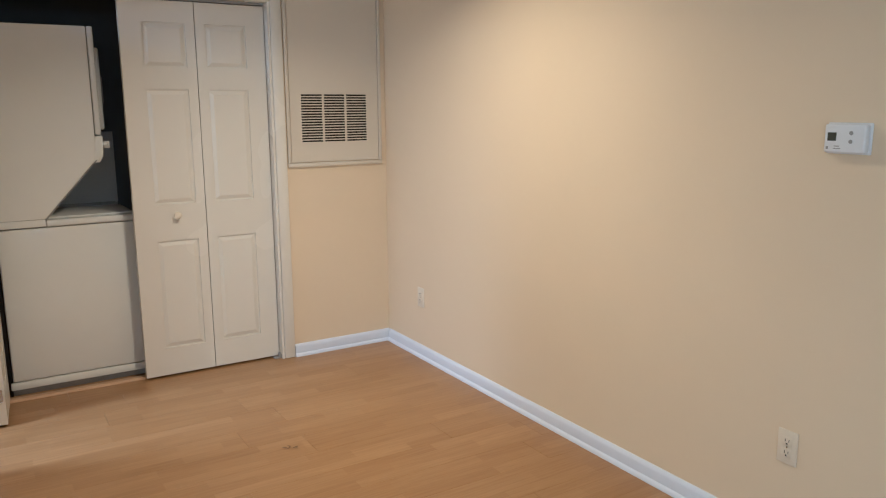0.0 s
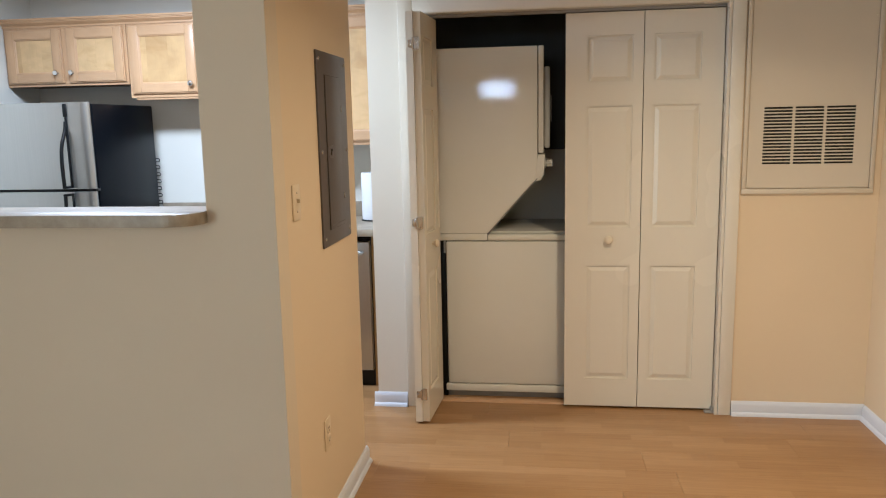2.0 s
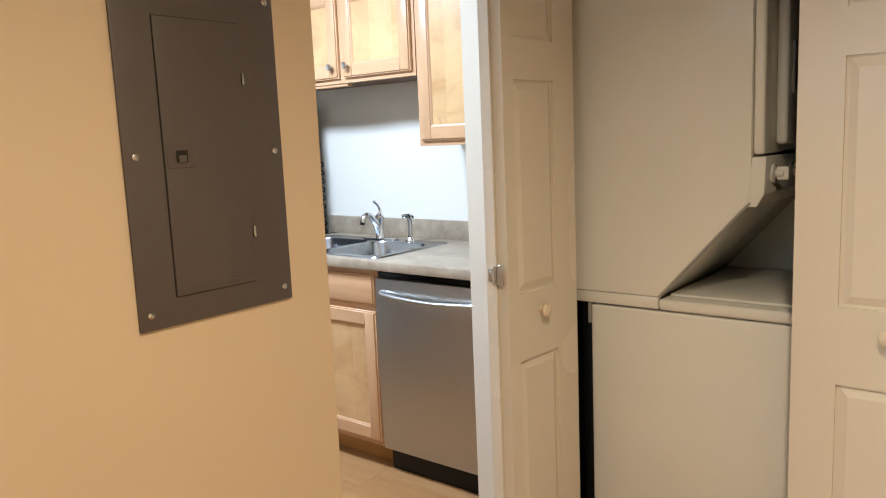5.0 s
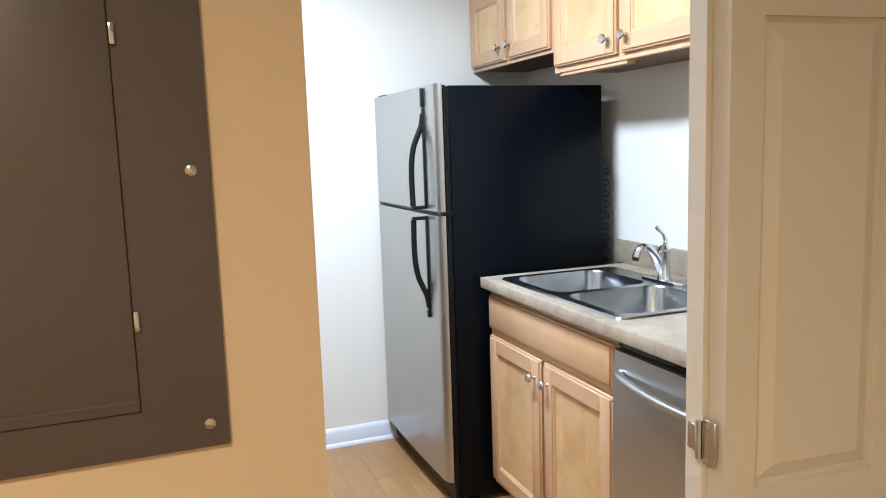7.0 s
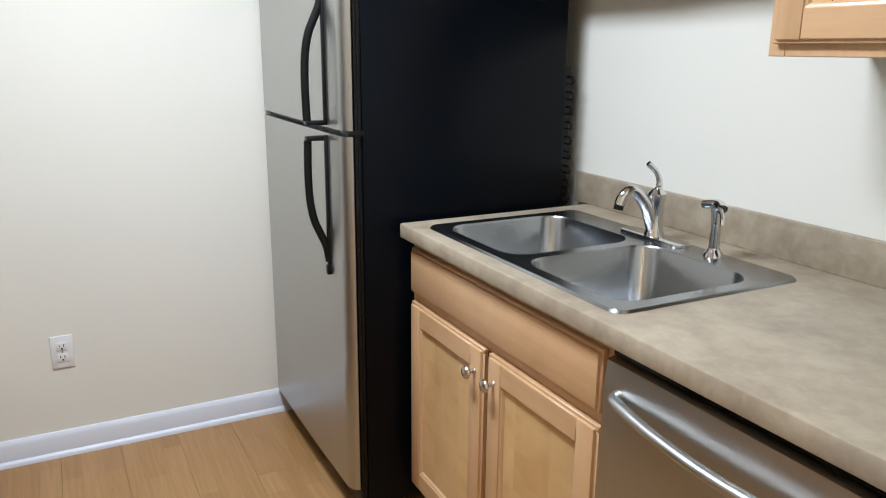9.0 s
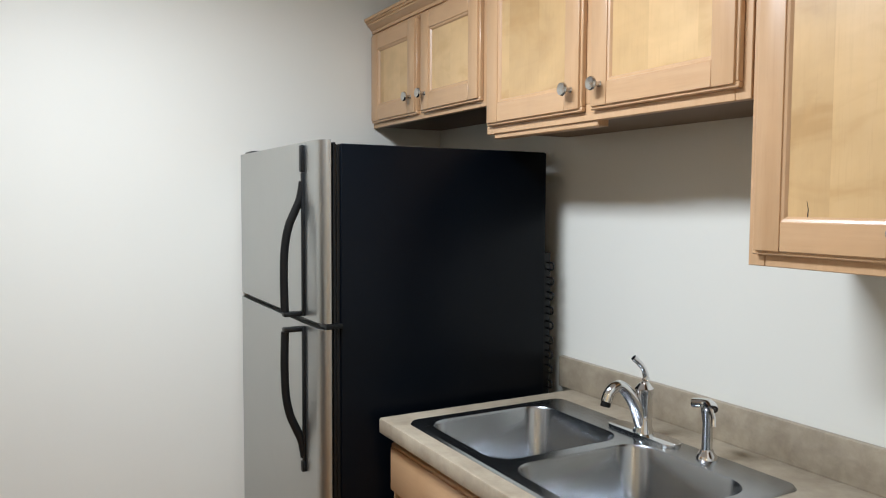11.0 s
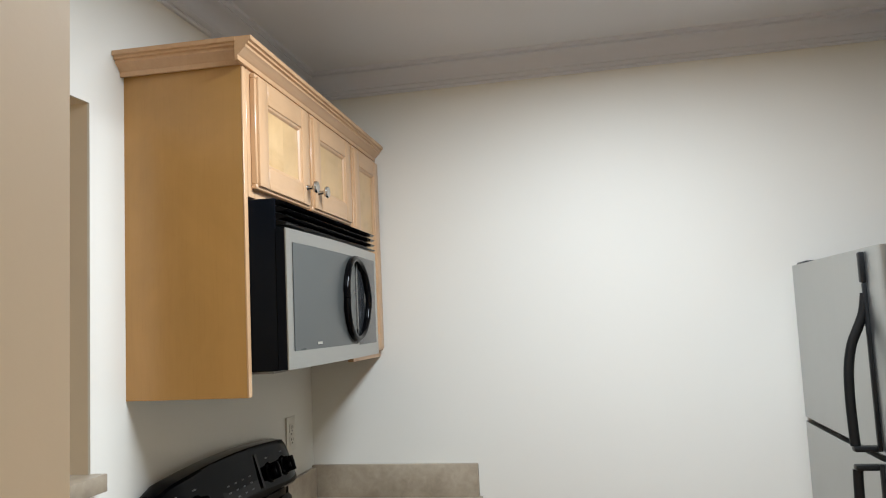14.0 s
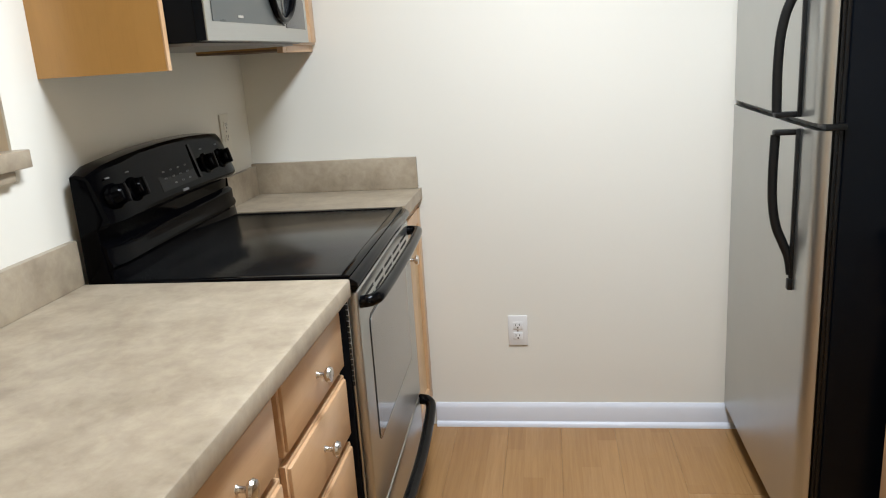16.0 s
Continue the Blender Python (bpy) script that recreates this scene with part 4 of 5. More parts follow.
CT0, CT1 = 0.878, 0.917


def counter(name, rows, label):
    ob = thing(name, (rows[0][0], rows[0][2], CT0), label, "worktop")
    for r in rows:
        part("slab", box_bm(*r), LAMI, ob)
    return ob


ct = counter("worktop", [(-1.405, SX0 + 0.03, 4.545, YS, CT0, CT1), (SX1 - 0.03, XP - 0.001, 4.545, YS, CT0, CT1), (SX0 + 0.03, SX1 - 0.03, 4.545, SY0 + 0.03, CT0, CT1), (SX0 + 0.03, SX1 - 0.03, SY1 - 0.03, YS, CT0, CT1)],
             "sand laminate worktop with a sink cut into it")
part("front_edge", prism_bm([(4.545, CT0), (4.531, CT0), (4.530, CT0 + 0.002), (4.530, CT1 - 0.004), (4.5315, CT1 - 0.0012), (4.535, CT1), (4.545, CT1)], "x", -1.405, XP - 0.001), LAMI, ct)
part("backsplash", box_bm(-1.470, XP - 0.001, YS - 0.019, YS, CT1, 1.010, 0.003, 2), LAMI, ct)
lc = counter("worktop", [(RX1, XS0, YK, 3.352, CT0, CT1)], "sand laminate worktop between range and stub wall")
part("front_edge", prism_bm([(3.352, CT0), (3.366, CT0), (3.367, CT0 + 0.002), (3.367, CT1 - 0.004), (3.3655, CT1 - 0.0012), (3.362, CT1), (3.352, CT1)], "x", RX1, XS0), LAMI, lc)
part("backsplash", box_bm(RX1, XS0, YK, YK + 0.019, CT1, 1.020, 0.003, 2), LAMI, lc)
nc = counter("worktop", [(XE, RX0, YK, 3.330, CT0, CT1)], "small sand laminate worktop in the kitchen corner")
part("front_edge", prism_bm([(XE, 3.330), (XE, 3.345), (RX0 - 0.010, 3.345), (RX0, 3.330)], "z", CT0, CT1), LAMI, nc)
part("backsplash", box_bm(XE + 0.019, RX0, YK, YK + 0.019, CT1, 1.020, 0.003, 2), LAMI, nc)
part("end_splash", box_bm(XE, XE + 0.019, YK, 3.335, CT1, 1.028, 0.003, 2), LAMI, nc)
solid("worktop_filler", box_bm(0.052, XP - 0.002, 4.60, 5.1, 0.0, 0.876), MAPLE_S, "maple filler beside the dishwasher", "filler")


# ---- sink and taps ----
sk = thing("kitchen_sink", (-0.94, 4.82, CT1), "stainless steel double bowl drop-in sink", "sink")


def sink_bm():
    bm = bmesh.new()
    top = CT1 + 0.006
    def loop(o, z):
        return [bm.verts.new((x, y, z)) for x, y in o]
    def bridge(a, b):
        for k in range(len(a)):
            bm.faces.new((a[k], a[(k + 1) % len(a)], b[(k + 1) % len(b)], b[k]))
    skirt = loop(rounded(SX0, SX1, SY0, SY1, 0.030), CT1 + 0.0005)
    rim = loop(rounded(SX0 + 0.004, SX1 - 0.004, SY0 + 0.004, SY1 - 0.004, 0.028), top)
    bridge(skirt, rim)
    inner = []
    mid = (SX0 + SX1) / 2
    for a, b in ((SX0 + 0.036, mid - 0.016), (mid + 0.016, SX1 - 0.036)):
        y0, y1 = SY0 + 0.034, SY1 - 0.092
        l0 = loop(rounded(a, b, y0, y1, 0.065, 8), top)
        l1 = loop(rounded(a + 0.004, b - 0.004, y0 + 0.004, y1 - 0.004, 0.062, 8), top - 0.006)
        l2 = loop(rounded(a + 0.012, b - 0.012, y0 + 0.012, y1 - 0.012, 0.060, 8), top - 0.150)
        l3 = loop(rounded(a + 0.024, b - 0.024, y0 + 0.024, y1 - 0.024, 0.055, 8), top - 0.172)
        l4 = loop(rounded(a + 0.050, b - 0.050, y0 + 0.050, y1 - 0.050, 0.045, 8), top - 0.178)
        for p, q in ((l0, l1), (l1, l2), (l2, l3), (l3, l4)):
            bridge(p, q)
        bm.faces.new(l4)
        inner.append(l0)
    es = [bm.edges.get((l[k], l[(k + 1) % len(l)])) for l in (rim, *inner) for k in range(len(l))]
    bmesh.ops.triangle_fill(bm, edges=es, use_beauty=True, use_dissolve=False)
    return bm


part("double_basin", sink_bm(), SINKM, sk)
for a in (SX0 + 0.205, SX1 - 0.205):
    part("drain", lathe_bm([(0.045, 0), (0.043, 0.003), (0.030, 0.002), (0.004, 0.001)], (a, 4.79, CT1 - 0.171), "z", 24), CHROME, sk)

fa = thing("kitchen_faucet", (-0.955, 5.025, CT1), "chrome single lever faucet with a curved spout", "faucet")
part("deck_plate", prism_bm(rounded(-1.065, -0.845, 4.998, 5.052, 0.026, 6), "z", CT1 + 0.006, CT1 + 0.014, 0.003), CHROME, fa)
part("body", lathe_bm([(0.026, 0), (0.025, 0.006), (0.021, 0.016), (0.020, 0.085), (0.022, 0.092), (0.022, 0.108), (0.012, 0.120)], (-0.955, 5.025, CT1 + 0.013), "z", 24), CHROME, fa)
sp = smooth_line([(-0.956, 5.020, CT1 + 0.030), (-0.958, 4.998, CT1 + 0.085), (-0.961, 4.972, CT1 + 0.120), (-0.964, 4.950, CT1 + 0.132), (-0.967, 4.928, CT1 + 0.120), (-0.969, 4.919, CT1 + 0.098)], 6)
part("spout", tube_bm(sp, [0.017 - 0.005 * k / (len(sp) - 1) if k < len(sp) - 5 else 0.0135 for k in range(len(sp))], 14), CHROME, fa)
part("aerator", tube_bm([(-0.969, 4.919, CT1 + 0.100), (-0.969, 4.916, CT1 + 0.086)], 0.012, 14), BLACKP, fa)
part("lever", tube_bm(smooth_line([(-0.955, 5.025, CT1 + 0.118), (-0.955, 5.030, CT1 + 0.145), (-0.957, 5.020, CT1 + 0.172), (-0.965, 4.998, CT1 + 0.196)], 5), [0.012, 0.011, 0.011, 0.010, 0.009, 0.009, 0.008, 0.0075, 0.007, 0.0065, 0.0065, 0.007, 0.007, 0.007, 0.008, 0.007][:16], 12), CHROME, fa)
sy = thing("side_sprayer", (-0.765, 5.030, CT1), "chrome side sprayer standing in the sink deck", "sprayer")
part("base", lathe_bm([(0.024, 0), (0.022, 0.008), (0.016, 0.014), (0.014, 0.020)], (-0.765, 5.030, CT1 + 0.006), "z", 20), CHROME, sy)
part("stem", lathe_bm([(0.012, 0), (0.0115, 0.06), (0.015, 0.085), (0.016, 0.098)], (-0.765, 5.030, CT1 + 0.024), "z", 20), CHROME, sy)
part("head", tube_bm(smooth_line([(-0.745, 5.020, CT1 + 0.120), (-0.765, 5.030, CT1 + 0.127), (-0.800, 5.025, CT1 + 0.122)], 4), 0.014, 12, 0.8), CHROME, sy)
part("trigger", tube_bm([(-0.748, 5.020, CT1 + 0.120), (-0.733, 5.012, CT1 + 0.105), (-0.730, 5.010, CT1 + 0.088)], 0.005, 8), CHROME, sy)


# ---- paper towel on the worktop ----
pt = thing("paper_towel_holder", (-0.008, 4.955, CT1), "white paper towel roll on a black wire stand", "paper towel")
ring = [(-0.008 + 0.072 * math.cos(a), 4.955 + 0.072 * math.sin(a), CT1 + 0.004) for a in (2 * math.pi * k / 28 for k in range(29))]
part("wire_foot", tube_bm(ring, 0.004, 8), BLACKP, pt)
part("wire_cross", join_bm(tube_bm([(-0.078, 4.955, CT1 + 0.004), (0.062, 4.955, CT1 + 0.004)], 0.003, 8), tube_bm([(-0.008, 4.885, CT1 + 0.004), (-0.008, 5.025, CT1 + 0.004)], 0.003, 8)), BLACKP, pt)
part("rod", tube_bm([(-0.008, 4.955, CT1 + 0.004), (-0.008, 4.955, CT1 + 0.300)], 0.004, 10), BLACKP, pt)
part("finial", lathe_bm([(0.004, 0), (0.010, 0.006), (0.011, 0.012), (0.007, 0.019), (0.001, 0.021)], (-0.008, 4.955, CT1 + 0.298), "z", 14), BLACKP, pt)
part("paper_roll", lathe_bm([(0.021, 0.002), (0.067, 0), (0.068, 0.003), (0.068, 0.274), (0.066, 0.278), (0.021, 0.276), (0.020, 0.268), (0.020, 0.008)], (-0.008, 4.955, CT1 + 0.008), "z", 32), PAPER, pt, "white quilted paper roll")
part("loose_sheet", box_bm(-0.0765, -0.0755, 4.945, 5.000, CT1 + 0.012, CT1 + 0.280), PAPER, pt)

# ---- dishwasher ----
dw = thing("dishwasher", (-0.25, 4.86, 0), "stainless steel dishwasher with a curved bar handle", "dishwasher")
part("tub", box_bm(-0.548, 0.050, 4.60, 5.15, 0.0, 0.872), BLACKP, dw)
dwp = [(4.556, 0.105), (4.552, 0.115), (4.546, 0.30), (4.544, 0.55), (4.548, 0.80), (4.552, 0.842), (4.560, 0.846), (4.598, 0.846), (4.598, 0.105)]
part("door", prism_bm(dwp, "x", -0.546, 0.048), STEEL_Z, dw)
part("control_strip", box_bm(-0.546, 0.048, 4.566, 4.60, 0.848, 0.868, 0.002), BLACKG, dw)
part("toe_panel", box_bm(-0.546, 0.048, 4.610, 4.640, 0.0, 0.098), BLACKP, dw)
hp = smooth_line([(-0.510, 4.549, 0.786), (-0.490, 4.530, 0.783), (-0.380, 4.514, 0.777), (-0.249, 4.508, 0.774), (-0.118, 4.514, 0.777), (-0.008, 4.530, 0.783), (0.012, 4.549, 0.786)], 6)
part("handle", tube_bm(hp, 0.012, 12, 0.85), STEEL_X, dw)


# ---- refrigerator ----
fg = thing("refrigerator", (-1.85, 4.77, 0), "top freezer refrigerator with steel doors and black sides", "refrigerator")
FX0, FX1 = -2.262, -1.452
part("cabinet", box_bm(FX0, FX1, 4.442, 5.097, 0.03, 1.632, 0.006, 2), BLACK, fg)
for x0, x1, y0, y1, z1 in ((FX0 + 0.012, FX1 - 0.006, 4.433, 4.443, 1.628), (FX0 + 0.008, FX1 - 0.001, 4.422, 4.429, 1.634), (FX0 + 0.012, FX1 - 0.007, 4.410, 4.433, 1.630)):
    part("door_gasket", box_bm(x0, x1, y0, y1, 0.10, z1, 0.001), BLACKP, fg)
part("centre_hinge", box_bm(FX1 - 0.050, FX1 + 0.006, 4.400, 4.446, 1.153, 1.167, 0.002), BLACKP, fg)
part("grille", box_bm(FX0 + 0.01, FX1 - 0.01, 4.426, 4.46, 0.02, 0.095, 0.003), BLACKP, fg)
for a in (FX0 + 0.05, FX1 - 0.05):
    for b in (4.52, 5.06):
        part("foot", lathe_bm([(0.022, 0), (0.022, 0.012), (0.012, 0.014), (0.012, 0.035)], (a, b, 0.0), "z", 12), BLACKP, fg)


def door_out(x0, x1, yb, yf, rx=0.046, ry=0.036, n=8):
    """Plan of a refrigerator door with rounded front edges and a slight bow."""
    pts = [(x0, yb)]
    for k in range(n + 1):
        a = math.pi / 2 * k / n
        pts.append((x0 + 0.4 * rx * (1 - math.cos(a)), yf + 0.003 + 0.5 * ry * (1 - math.sin(a))))
    for k in range(1, 10):
        q = k / 10
        pts.append((x0 + 0.4 * rx + (x1 - x0 - 1.4 * rx) * q, yf + 0.003 * (2 * q - 1) ** 2))
    for k in range(n + 1):
        a = math.pi / 2 * (1 - k / n)
        pts.append((x1 - rx * (1 - math.cos(a)), yf + 0.003 + ry * (1 - math.sin(a))))
    pts.append((x1, yb))
    return pts


for nm, z0, z1 in (("freezer_door", 1.168, 1.640), ("fridge_door", 0.105, 1.152)):
    d = part(nm, prism_bm(door_out(FX0 + 0.002, FX1 + 0.006, 4.414, 4.384, 0.046, 0.026), "z", z0, z1), STEEL_Z, fg)
    HX = -1.578
    # a strip on the door and a flat bow that leaves it in a fork and returns at the gap between the doors
    if nm == "freezer_door":
        bow = [(1.535, 0.002), (1.490, 0.010), (1.455, 0.024), (1.415, 0.040), (1.360, 0.050), (1.290, 0.053), (1.215, 0.052), (1.186, 0.051)]
        root, low, high, cap = 1.180, 1.174, 1.560, (1.560, 1.632)
    else:
        bow = [(1.132, 0.051), (1.105, 0.052), (1.030, 0.053), (0.960, 0.050), (0.905, 0.040), (0.865, 0.024), (0.830, 0.010), (0.785, 0.002)]
        root, low, high, cap = 1.138, 0.775, 1.146, (0.745, 0.775)
    ln = smooth_line([(HX - 0.2 * dd, 4.386 - dd, zz) for zz, dd in bow], 5)
    h = part("handle", tube_bm(ln, 0.0115, 12, 0.80, (1, 0, 0)), BLACKP, d, "black curved plastic door handle")
    part("handle_end", box_bm(HX - 0.020, HX + 0.006, 4.328, 4.388, root - 0.007, root + 0.006, 0.004, 2), BLACKP, h)
    part("handle_strip", box_bm(HX - 0.002, HX + 0.010, 4.377, 4.390, low, high, 0.003), BLACKP, h)
    part("handle_tip", box_bm(HX - 0.007, HX + 0.011, 4.374, 4.390, cap[0], cap[1], 0.004, 2), BLACKP, h)
part("hinge_cap", box_bm(FX0 + 0.02, FX0 + 0.12, 4.40, 4.54, 1.632, 1.650, 0.006), BLACKP, fg)
for k in range(9):
    z = 1.300 - k * 0.045
    hook = smooth_line([(FX1 - 0.030, 5.120, z), (FX1 + 0.003, 5.120, z), (FX1 + 0.010, 5.120, z - 0.010), (FX1 + 0.003, 5.120, z - 0.020), (FX1 - 0.030, 5.120, z - 0.020)], 3)
    part("condenser_coil", tube_bm(hook, 0.0028, 6, 1.0, (0, 1, 0)), BLACKP, fg)
part("coil_bracket", box_bm(FX1 - 0.06, FX1 - 0.02, 5.096, 5.130, 0.88, 1.33), BLACKP, fg)


# ---- range ----
rg = thing("electric_range", (-1.56, 3.07, 0), "black and stainless electric range with a ceramic cooktop", "range")
RA, RB = -1.934, -1.190
part("body", box_bm(RA, RB, YK + 0.03, 3.345, 0.05, 0.885, 0.003), BLACK, rg)
part("base", box_bm(RA + 0.03, RB - 0.03, YK + 0.06, 3.30, 0.0, 0.05), BLACKP, rg)
part("cooktop_frame", prism_bm([(YK + 0.075, 0.886), (YK + 0.075, 0.914), (3.352, 0.914), (3.366, 0.912), (3.376, 0.905), (3.380, 0.896), (3.378, 0.886)], "x", RA - 0.002, RB + 0.002, 0.004), BLACKG, rg)
part("cooktop_glass", box_bm(RA + 0.024, RB - 0.024, YK + 0.095, 3.338, 0.914, 0.9165, 0.001), COOKTOP, rg)
part("cooktop_rim", boxes_bm([(RA + 0.004, RB - 0.004, 3.340, 3.360, 0.913, 0.919), (RA + 0.002, RA + 0.022, YK + 0.095, 3.344, 0.913, 0.9185), (RB - 0.022, RB - 0.002, YK + 0.095, 3.344, 0.913, 0.9185)], 0.003, 2), BLACKG, rg)


def guard():
    """Arched control back: a lower riser that leans back, and a bulged console above."""
    bm = bmesh.new()
    n = 16
    # crease near z 0.954 is shaped in for a reflected streak on the riser
    prof = [(0.016, 0.90), (0.096, 0.90), (0.092, 0.925), (0.089, 0.946), (0.094, 0.954), (0.093, 0.962), (0.087, 0.972), (0.086, 0.998), (0.080, 1.004), (0.070, 1.010), (0.072, 1.038), (0.096, 1.044), (0.104, 1.052), (0.104, 1.060), (0.072, 1.162), (0.064, 1.172), (0.030, 1.176), (0.016, 1.172)]
    rings = []
    for k in range(n + 1):
        s = k / n
        x = RA + (RB - RA) * s
        arch = 0.022 * (1 - (2 * s - 1) ** 2)
        ends = 0.012 * max(0.0, (abs(2 * s - 1) - 0.9) / 0.1)
        rings.append([bm.verts.new((x, YK + 0.008 + max(0.0, d - (ends if d > 0.05 else 0)), z + (arch * (z - 1.02) / 0.16 if z > 1.02 else 0) - (ends if z > 1.15 else 0))) for d, z in prof])
    for a, b in zip(rings, rings[1:]):
        for k in range(len(prof)):
            bm.faces.new((a[k], a[(k + 1) % len(prof)], b[(k + 1) % len(prof)], b[k]))
    bm.faces.new(rings[0])
    bm.faces.new(rings[-1][::-1])
    return bm


bg = part("control_back", guard(), CONSOLE, rg)
for x0, x1 in ((RB - 0.001, RB + 0.004), (RA - 0.004, RA + 0.001)):
    cap = [(YK + 0.008 + d, z) for d, z in ((0.018, 0.925), (0.074, 0.925), (0.062, 1.010), (0.060, 1.040), (0.076, 1.062), (0.050, 1.150), (0.030, 1.156), (0.018, 1.152))]
    part("end_cap", prism_bm(cap, "x", x0, x1, 0.0015), CONSOLE, bg, "black plastic end cap of the control back")


def console_at(x, z, out=0.0):
    """A place on the console's sloping face."""
    s = (z - 1.060) / 0.102
    return Vector((x, YK + 0.008 + 0.104 - 0.032 * s + out, z))


for x in (-1.232, -1.318, -1.730, -1.838):
    c = console_at(x, 1.108)
    tilt = Matrix.Translation(c) @ Matrix.Rotation(radians(-90 + 16), 4, "X")
    kb = lathe_bm([(0.030, -0.004), (0.029, 0.006), (0.024, 0.009), (0.022, 0.026), (0.018, 0.030), (0.003, 0.031)], (0, 0, 0), "z", 20)
    add_box(kb, -0.006, 0.006, -0.022, 0.022, 0.008, 0.036, 0.003, 2)
    bmesh.ops.transform(kb, matrix=tilt, verts=list(kb.verts))
    part("burner_knob", kb, CONSOLE, rg, "black burner knob with a raised grip")


def on_console(x0, x1, z0, z1, out):
    bm = bmesh.new()
    va = [bm.verts.new(console_at(x, z, out)) for x, z in ((x0, z0), (x1, z0), (x1, z1), (x0, z1))]
    vb = [bm.verts.new(console_at(x, z, out - 0.004)) for x, z in ((x0, z0), (x1, z0), (x1, z1), (x0, z1))]
    bm.faces.new(va)
    bm.faces.new(vb[::-1])
    for k in range(4):
        bm.faces.new((va[k], va[(k + 1) % 4], vb[(k + 1) % 4], vb[k]))
    return bm


part("clock_window", on_console(-1.645, -1.440, 1.078, 1.152, 0.0032), BLACKG, bg, "dull black touch panel")
for row in range(3):
    for k in range(4):
        if (row, k) != (0, 0):
            x = -1.470 - 0.042 * k
            part("print_mark", on_console(x - 0.012, x, 1.088 + 0.017 * row, 1.091 + 0.017 * row, 0.0040), BARS, bg)
part("panel_divider", on_console(-1.668, -1.655, 1.080, 1.172, 0.008), BLACKG, bg)
for x in (-1.232, -1.318, -1.730, -1.838):
    part("print_mark", on_console(x - 0.008, x + 0.008, 1.148, 1.151, 0.0042), BARS, bg)
part("badge", on_console(-1.568, -1.536, 1.062, 1.068, 0.0040), BARS, bg, "small bright maker's badge, plain")

part("door_trim", boxes_bm([(RA + 0.018, RB, 3.345, 3.352, 0.30, 0.884)], 0.003), STEEL_Z, rg)
od = part("oven_door", box_bm(RA + 0.018, RB - 0.004, 3.352, 3.374, 0.300, 0.880, 0.006, 3), STEEL_X, rg)
part("window_bezel", prism_bm(rounded(-1.812, -1.284, 0.466, 0.792, 0.024, 5), "y", 3.371, 3.3752), BLACKG, od, "thin dark border of the oven window")
part("oven_window", prism_bm(rounded(-1.806, -1.290, 0.472, 0.786, 0.02, 5), "y", 3.374, 3.3762), DARKGLASS, od, "smoked oven window")
wb = bmesh.new()
for k in range(5):
    for zz in (0.822, 0.842):
        xx = -1.86 + k * 0.125
        add_box(wb, xx, xx + 0.10, 3.3735, 3.3748, zz, zz + 0.008)
part("vent_grille", wb, SLOT, od)
sl = bmesh.new()
for k in range(16):
    add_box(sl, RB - 0.0005, RB + 0.0006, 3.3455, 3.3514, 0.66 + k * 0.013, 0.6705 + k * 0.013)
part("side_vent", sl, SLOT, rg)
oh = smooth_line([(RA + 0.030, 3.370, 0.848), (RA + 0.042, 3.400, 0.850), (RA + 0.095, 3.414, 0.853), (-1.561, 3.421, 0.856), (RB - 0.095, 3.414, 0.853), (RB - 0.042, 3.400, 0.850), (RB - 0.030, 3.370, 0.848)], 6)
part("oven_handle", tube_bm(oh, 0.0145, 12), BLACKG, rg, "black bar handle of the oven door")
sd = part("storage_drawer", box_bm(RA + 0.018, RB - 0.004, 3.345, 3.372, 0.060, 0.290, 0.006, 3), STEEL_X, rg)
dh = smooth_line([(RA + 0.020, 3.370, 0.275), (RA + 0.030, 3.400, 0.272), (RA + 0.085, 3.414, 0.262), (-1.561, 3.420, 0.250), (RB - 0.085, 3.414, 0.262), (RB - 0.030, 3.400, 0.272), (RB - 0.020, 3.370, 0.275)], 6)
part("drawer_handle", tube_bm(dh, 0.017, 12), BLACKG, sd, "black bar handle of the storage drawer")


# ---- microwave ----
mw = thing("microwave", (-1.565, 2.92, 1.425), "over-the-range microwave with a steel door and black case", "microwave")
MA, MB = -1.938, -1.197
MZ0, MZ1, MY = 1.425, 1.806, 3.090
part("case", box_bm(MA, MB, YK, MY, MZ0, MZ1, 0.004), BLACK, mw)
part("bottom_plate", box_bm(MA + 0.02, MB - 0.02, YK + 0.03, MY - 0.02, MZ0 - 0.006, MZ0), GREYP, mw)
for k in range(4):
    z = 1.744 + k * 0.0155
    part("vent_louvre", prism_bm([(MY, z), (MY + 0.022 - 0.001 * k, z + 0.001), (MY + 0.026, z + 0.005), (MY + 0.006, z + 0.012), (MY, z + 0.012)], "x", MA + 0.004, MB - 0.004), BLACKG, mw)
md = part("door", prism_bm([(x, y) for x, y in [(MA, MY + 0.001)] + [(MA + (MB - MA) * k / 20, MY + 0.024 + 0.012 * (1 - (2 * k / 20 - 1) ** 2)) for k in range(21)] + [(MB, MY + 0.001)]], "z", MZ0 + 0.002, 1.738), STEEL_X, mw)


def mw_face(x, out):
    s = (x - MA) / (MB - MA)
    return MY + 0.024 + 0.012 * (1 - (2 * s - 1) ** 2) + out


def mw_patch(x0, x1, z0, z1, out, n=10):
    xs = [x0 + (x1 - x0) * k / n for k in range(n + 1)]
    return prism_bm([(x, mw_face(x, out)) for x in xs] + [(x, mw_face(x, -0.003)) for x in reversed(xs)], "z", z0, z1)


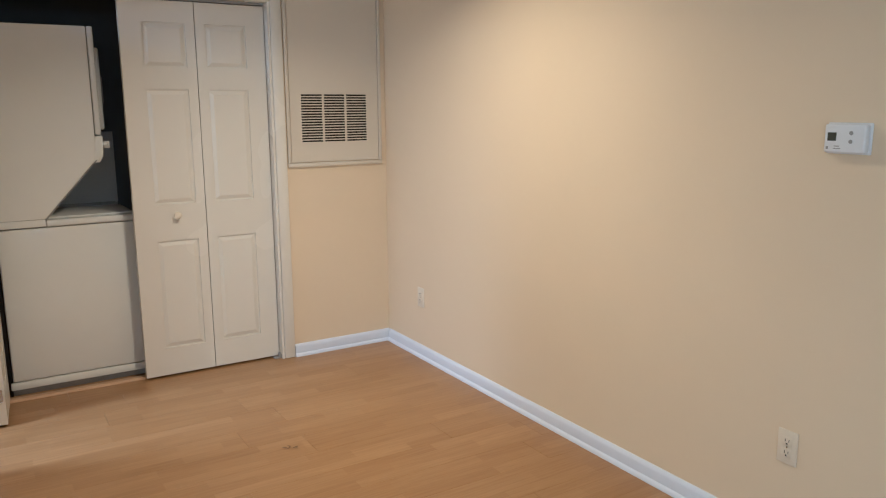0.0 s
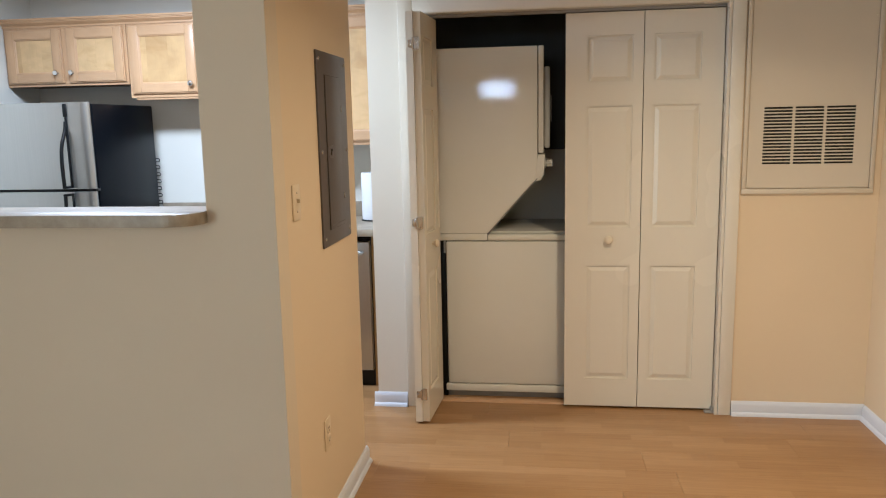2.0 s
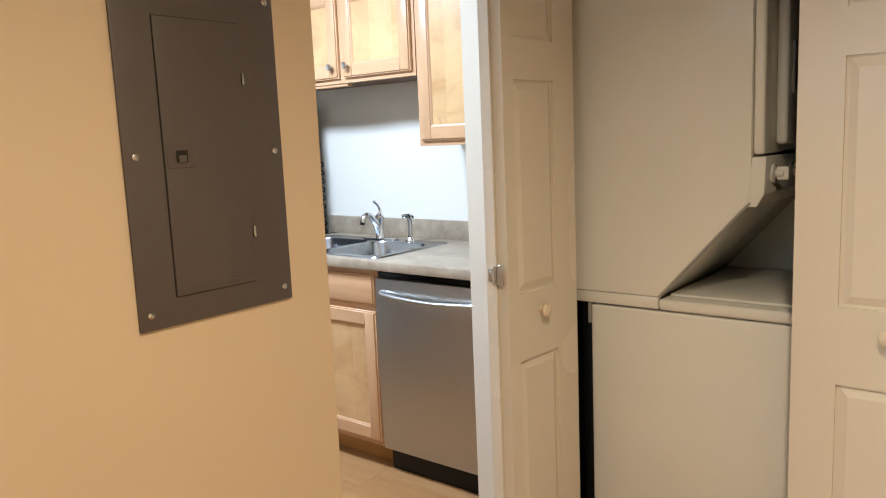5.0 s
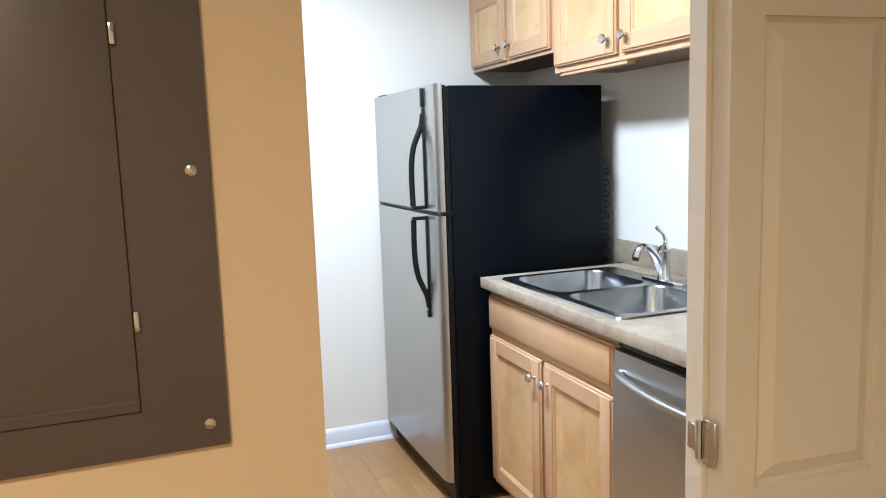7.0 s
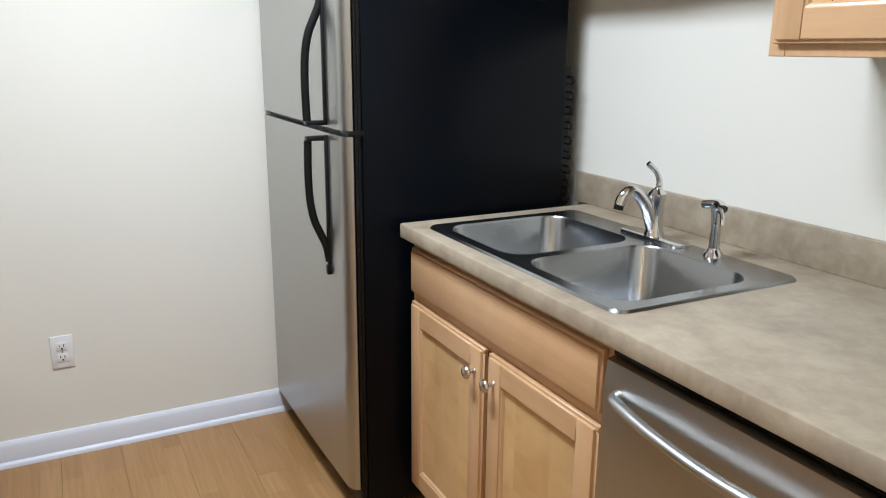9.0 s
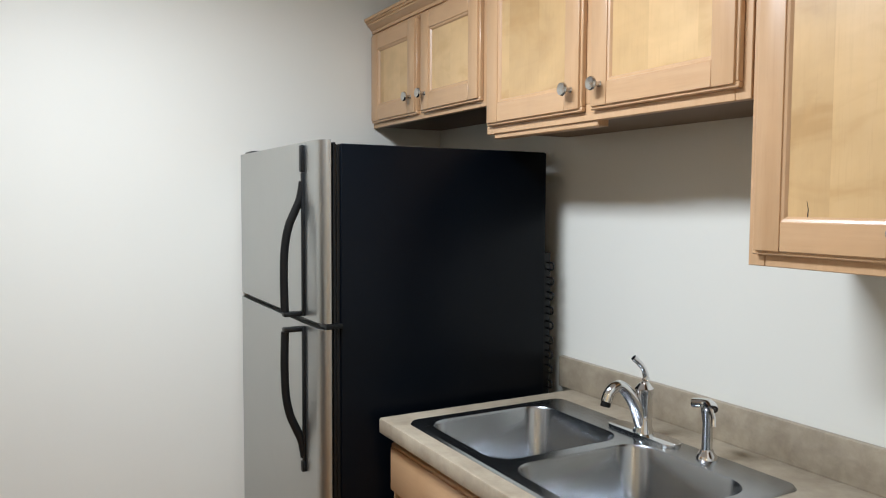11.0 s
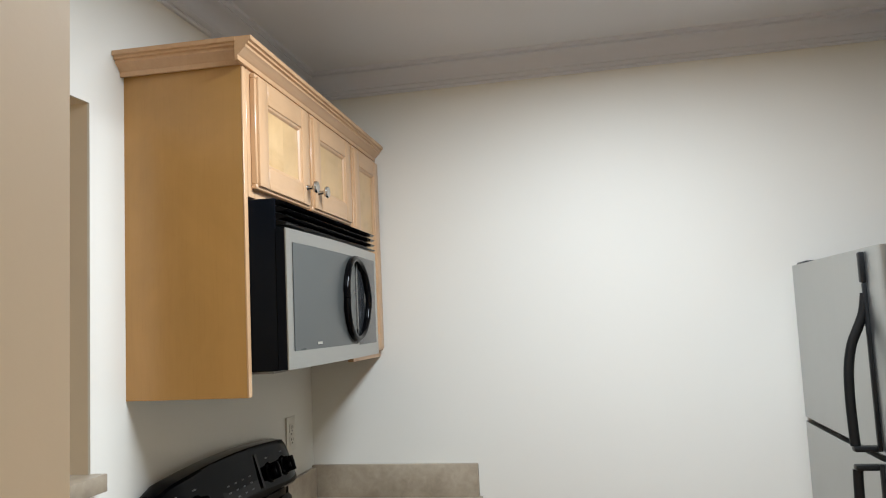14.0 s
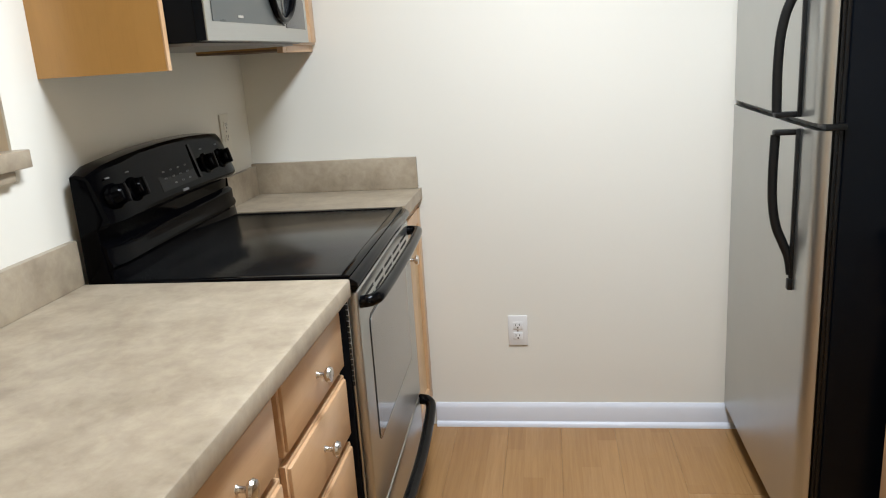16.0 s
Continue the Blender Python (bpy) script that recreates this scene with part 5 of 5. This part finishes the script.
part("door_window", mw_patch(-1.670, -1.228, 1.466, 1.708, 0.0015), MWGLASS, md, "grey mesh glass window")
part("window_divider", mw_patch(-1.680, -1.6705, 1.466, 1.708, 0.0022, 3), BLACKG, md)
part("control_strip", mw_patch(-1.905, -1.700, 1.462, 1.712, 0.0015), MWCTRL, md, "dark glass control strip of the microwave")
hc = [(-1.664 + 0.109 * math.cos(a), 1.590 + 0.110 * math.sin(a)) for a in (2 * math.pi * k / 36 for k in range(37))]
part("handle", tube_bm([(x, mw_face(x, 0.007 + 0.006 * (1 - abs(z - 1.590) / 0.110)), z) for x, z in hc], 0.0100, 10, 1.0, (0, 1, 0)), BLACKG, md, "black oval ring handle")
part("door_edge", box_bm(MB - 0.002, MB + 0.0012, MY + 0.001, MY + 0.021, MZ0 + 0.002, 1.738), BLACK, md)
part("badge", mw_patch(-1.385, -1.355, 1.476, 1.482, 0.0025, 2), NICKEL, md)

# the row over the range hangs a little out of square
skew = Matrix.Translation((-1.178, YG, 0)) @ Matrix.Rotation(radians(1.5), 4, "Z") @ Matrix.Translation((1.178, -YG, 0))
for ob in (wc1, wc2, wc3, mw, rg):
    ob.matrix_world = skew @ Matrix.Translation(ob.location)

# a leaf on the dining floor
lf = bmesh.new()
for k, (a, b) in enumerate(((0.0, 0.2), (0.9, 0.5), (2.2, 0.1))):
    c = Vector((1.47, 3.125, 0.004)) + Vector((0.012 * math.cos(a * 2), 0.010 * math.sin(a * 3), 0))
    tube_bm([c, c + Vector((0.018 * math.cos(a), 0.018 * math.sin(a), 0.003)), c + Vector((0.030 * math.cos(a + b), 0.030 * math.sin(a + b), 0.001))], [0.001, 0.004, 0.001], 6, 0.35, bm=lf)
solid("dry_leaf", lf, UNDER, "small crumpled dry leaf on the floor", "leaf")

# ---- floor ----
fl = thing("floor", (0, 0, 0), "honey oak laminate floor laid in long boards", "floor", kind="structure")
part("underlay", box_bm(XE - 0.12, XR + 0.12, YB - 0.12, YS + 0.12, -0.14, -0.006), SUBF, fl)
BW, BL = 0.1929, 1.28
boards = {}


def board(length, width):
    """Mesh of a board cut to length and width, shared by its like."""
    key = (round(length, 3), round(width, 3))
    if key not in boards:
        boards[key] = mesh_of("board", box_bm(0.0003, key[0] - 0.0003, 0.0002, key[1] - 0.0002, -0.0058, 0.0, 0.0004, 1), OAK, (0, 0, 0))
    return boards[key]


rng = random.Random(5)
y = YB + 0.002
while y < YS - 0.03:
    wide = min(BW, YS - 0.002 - y)
    x = XE + 0.002
    run = BL * (0.25 + 0.75 * round(rng.random() * 8) / 8)
    while x < XR - 0.02:
        long = min(run, XR - 0.002 - x)
        ob = new("board", board(long, wide))
        ob.parent = fl
        ob.location = (x, y, 0)
        x += long
        run = BL
    y += BW
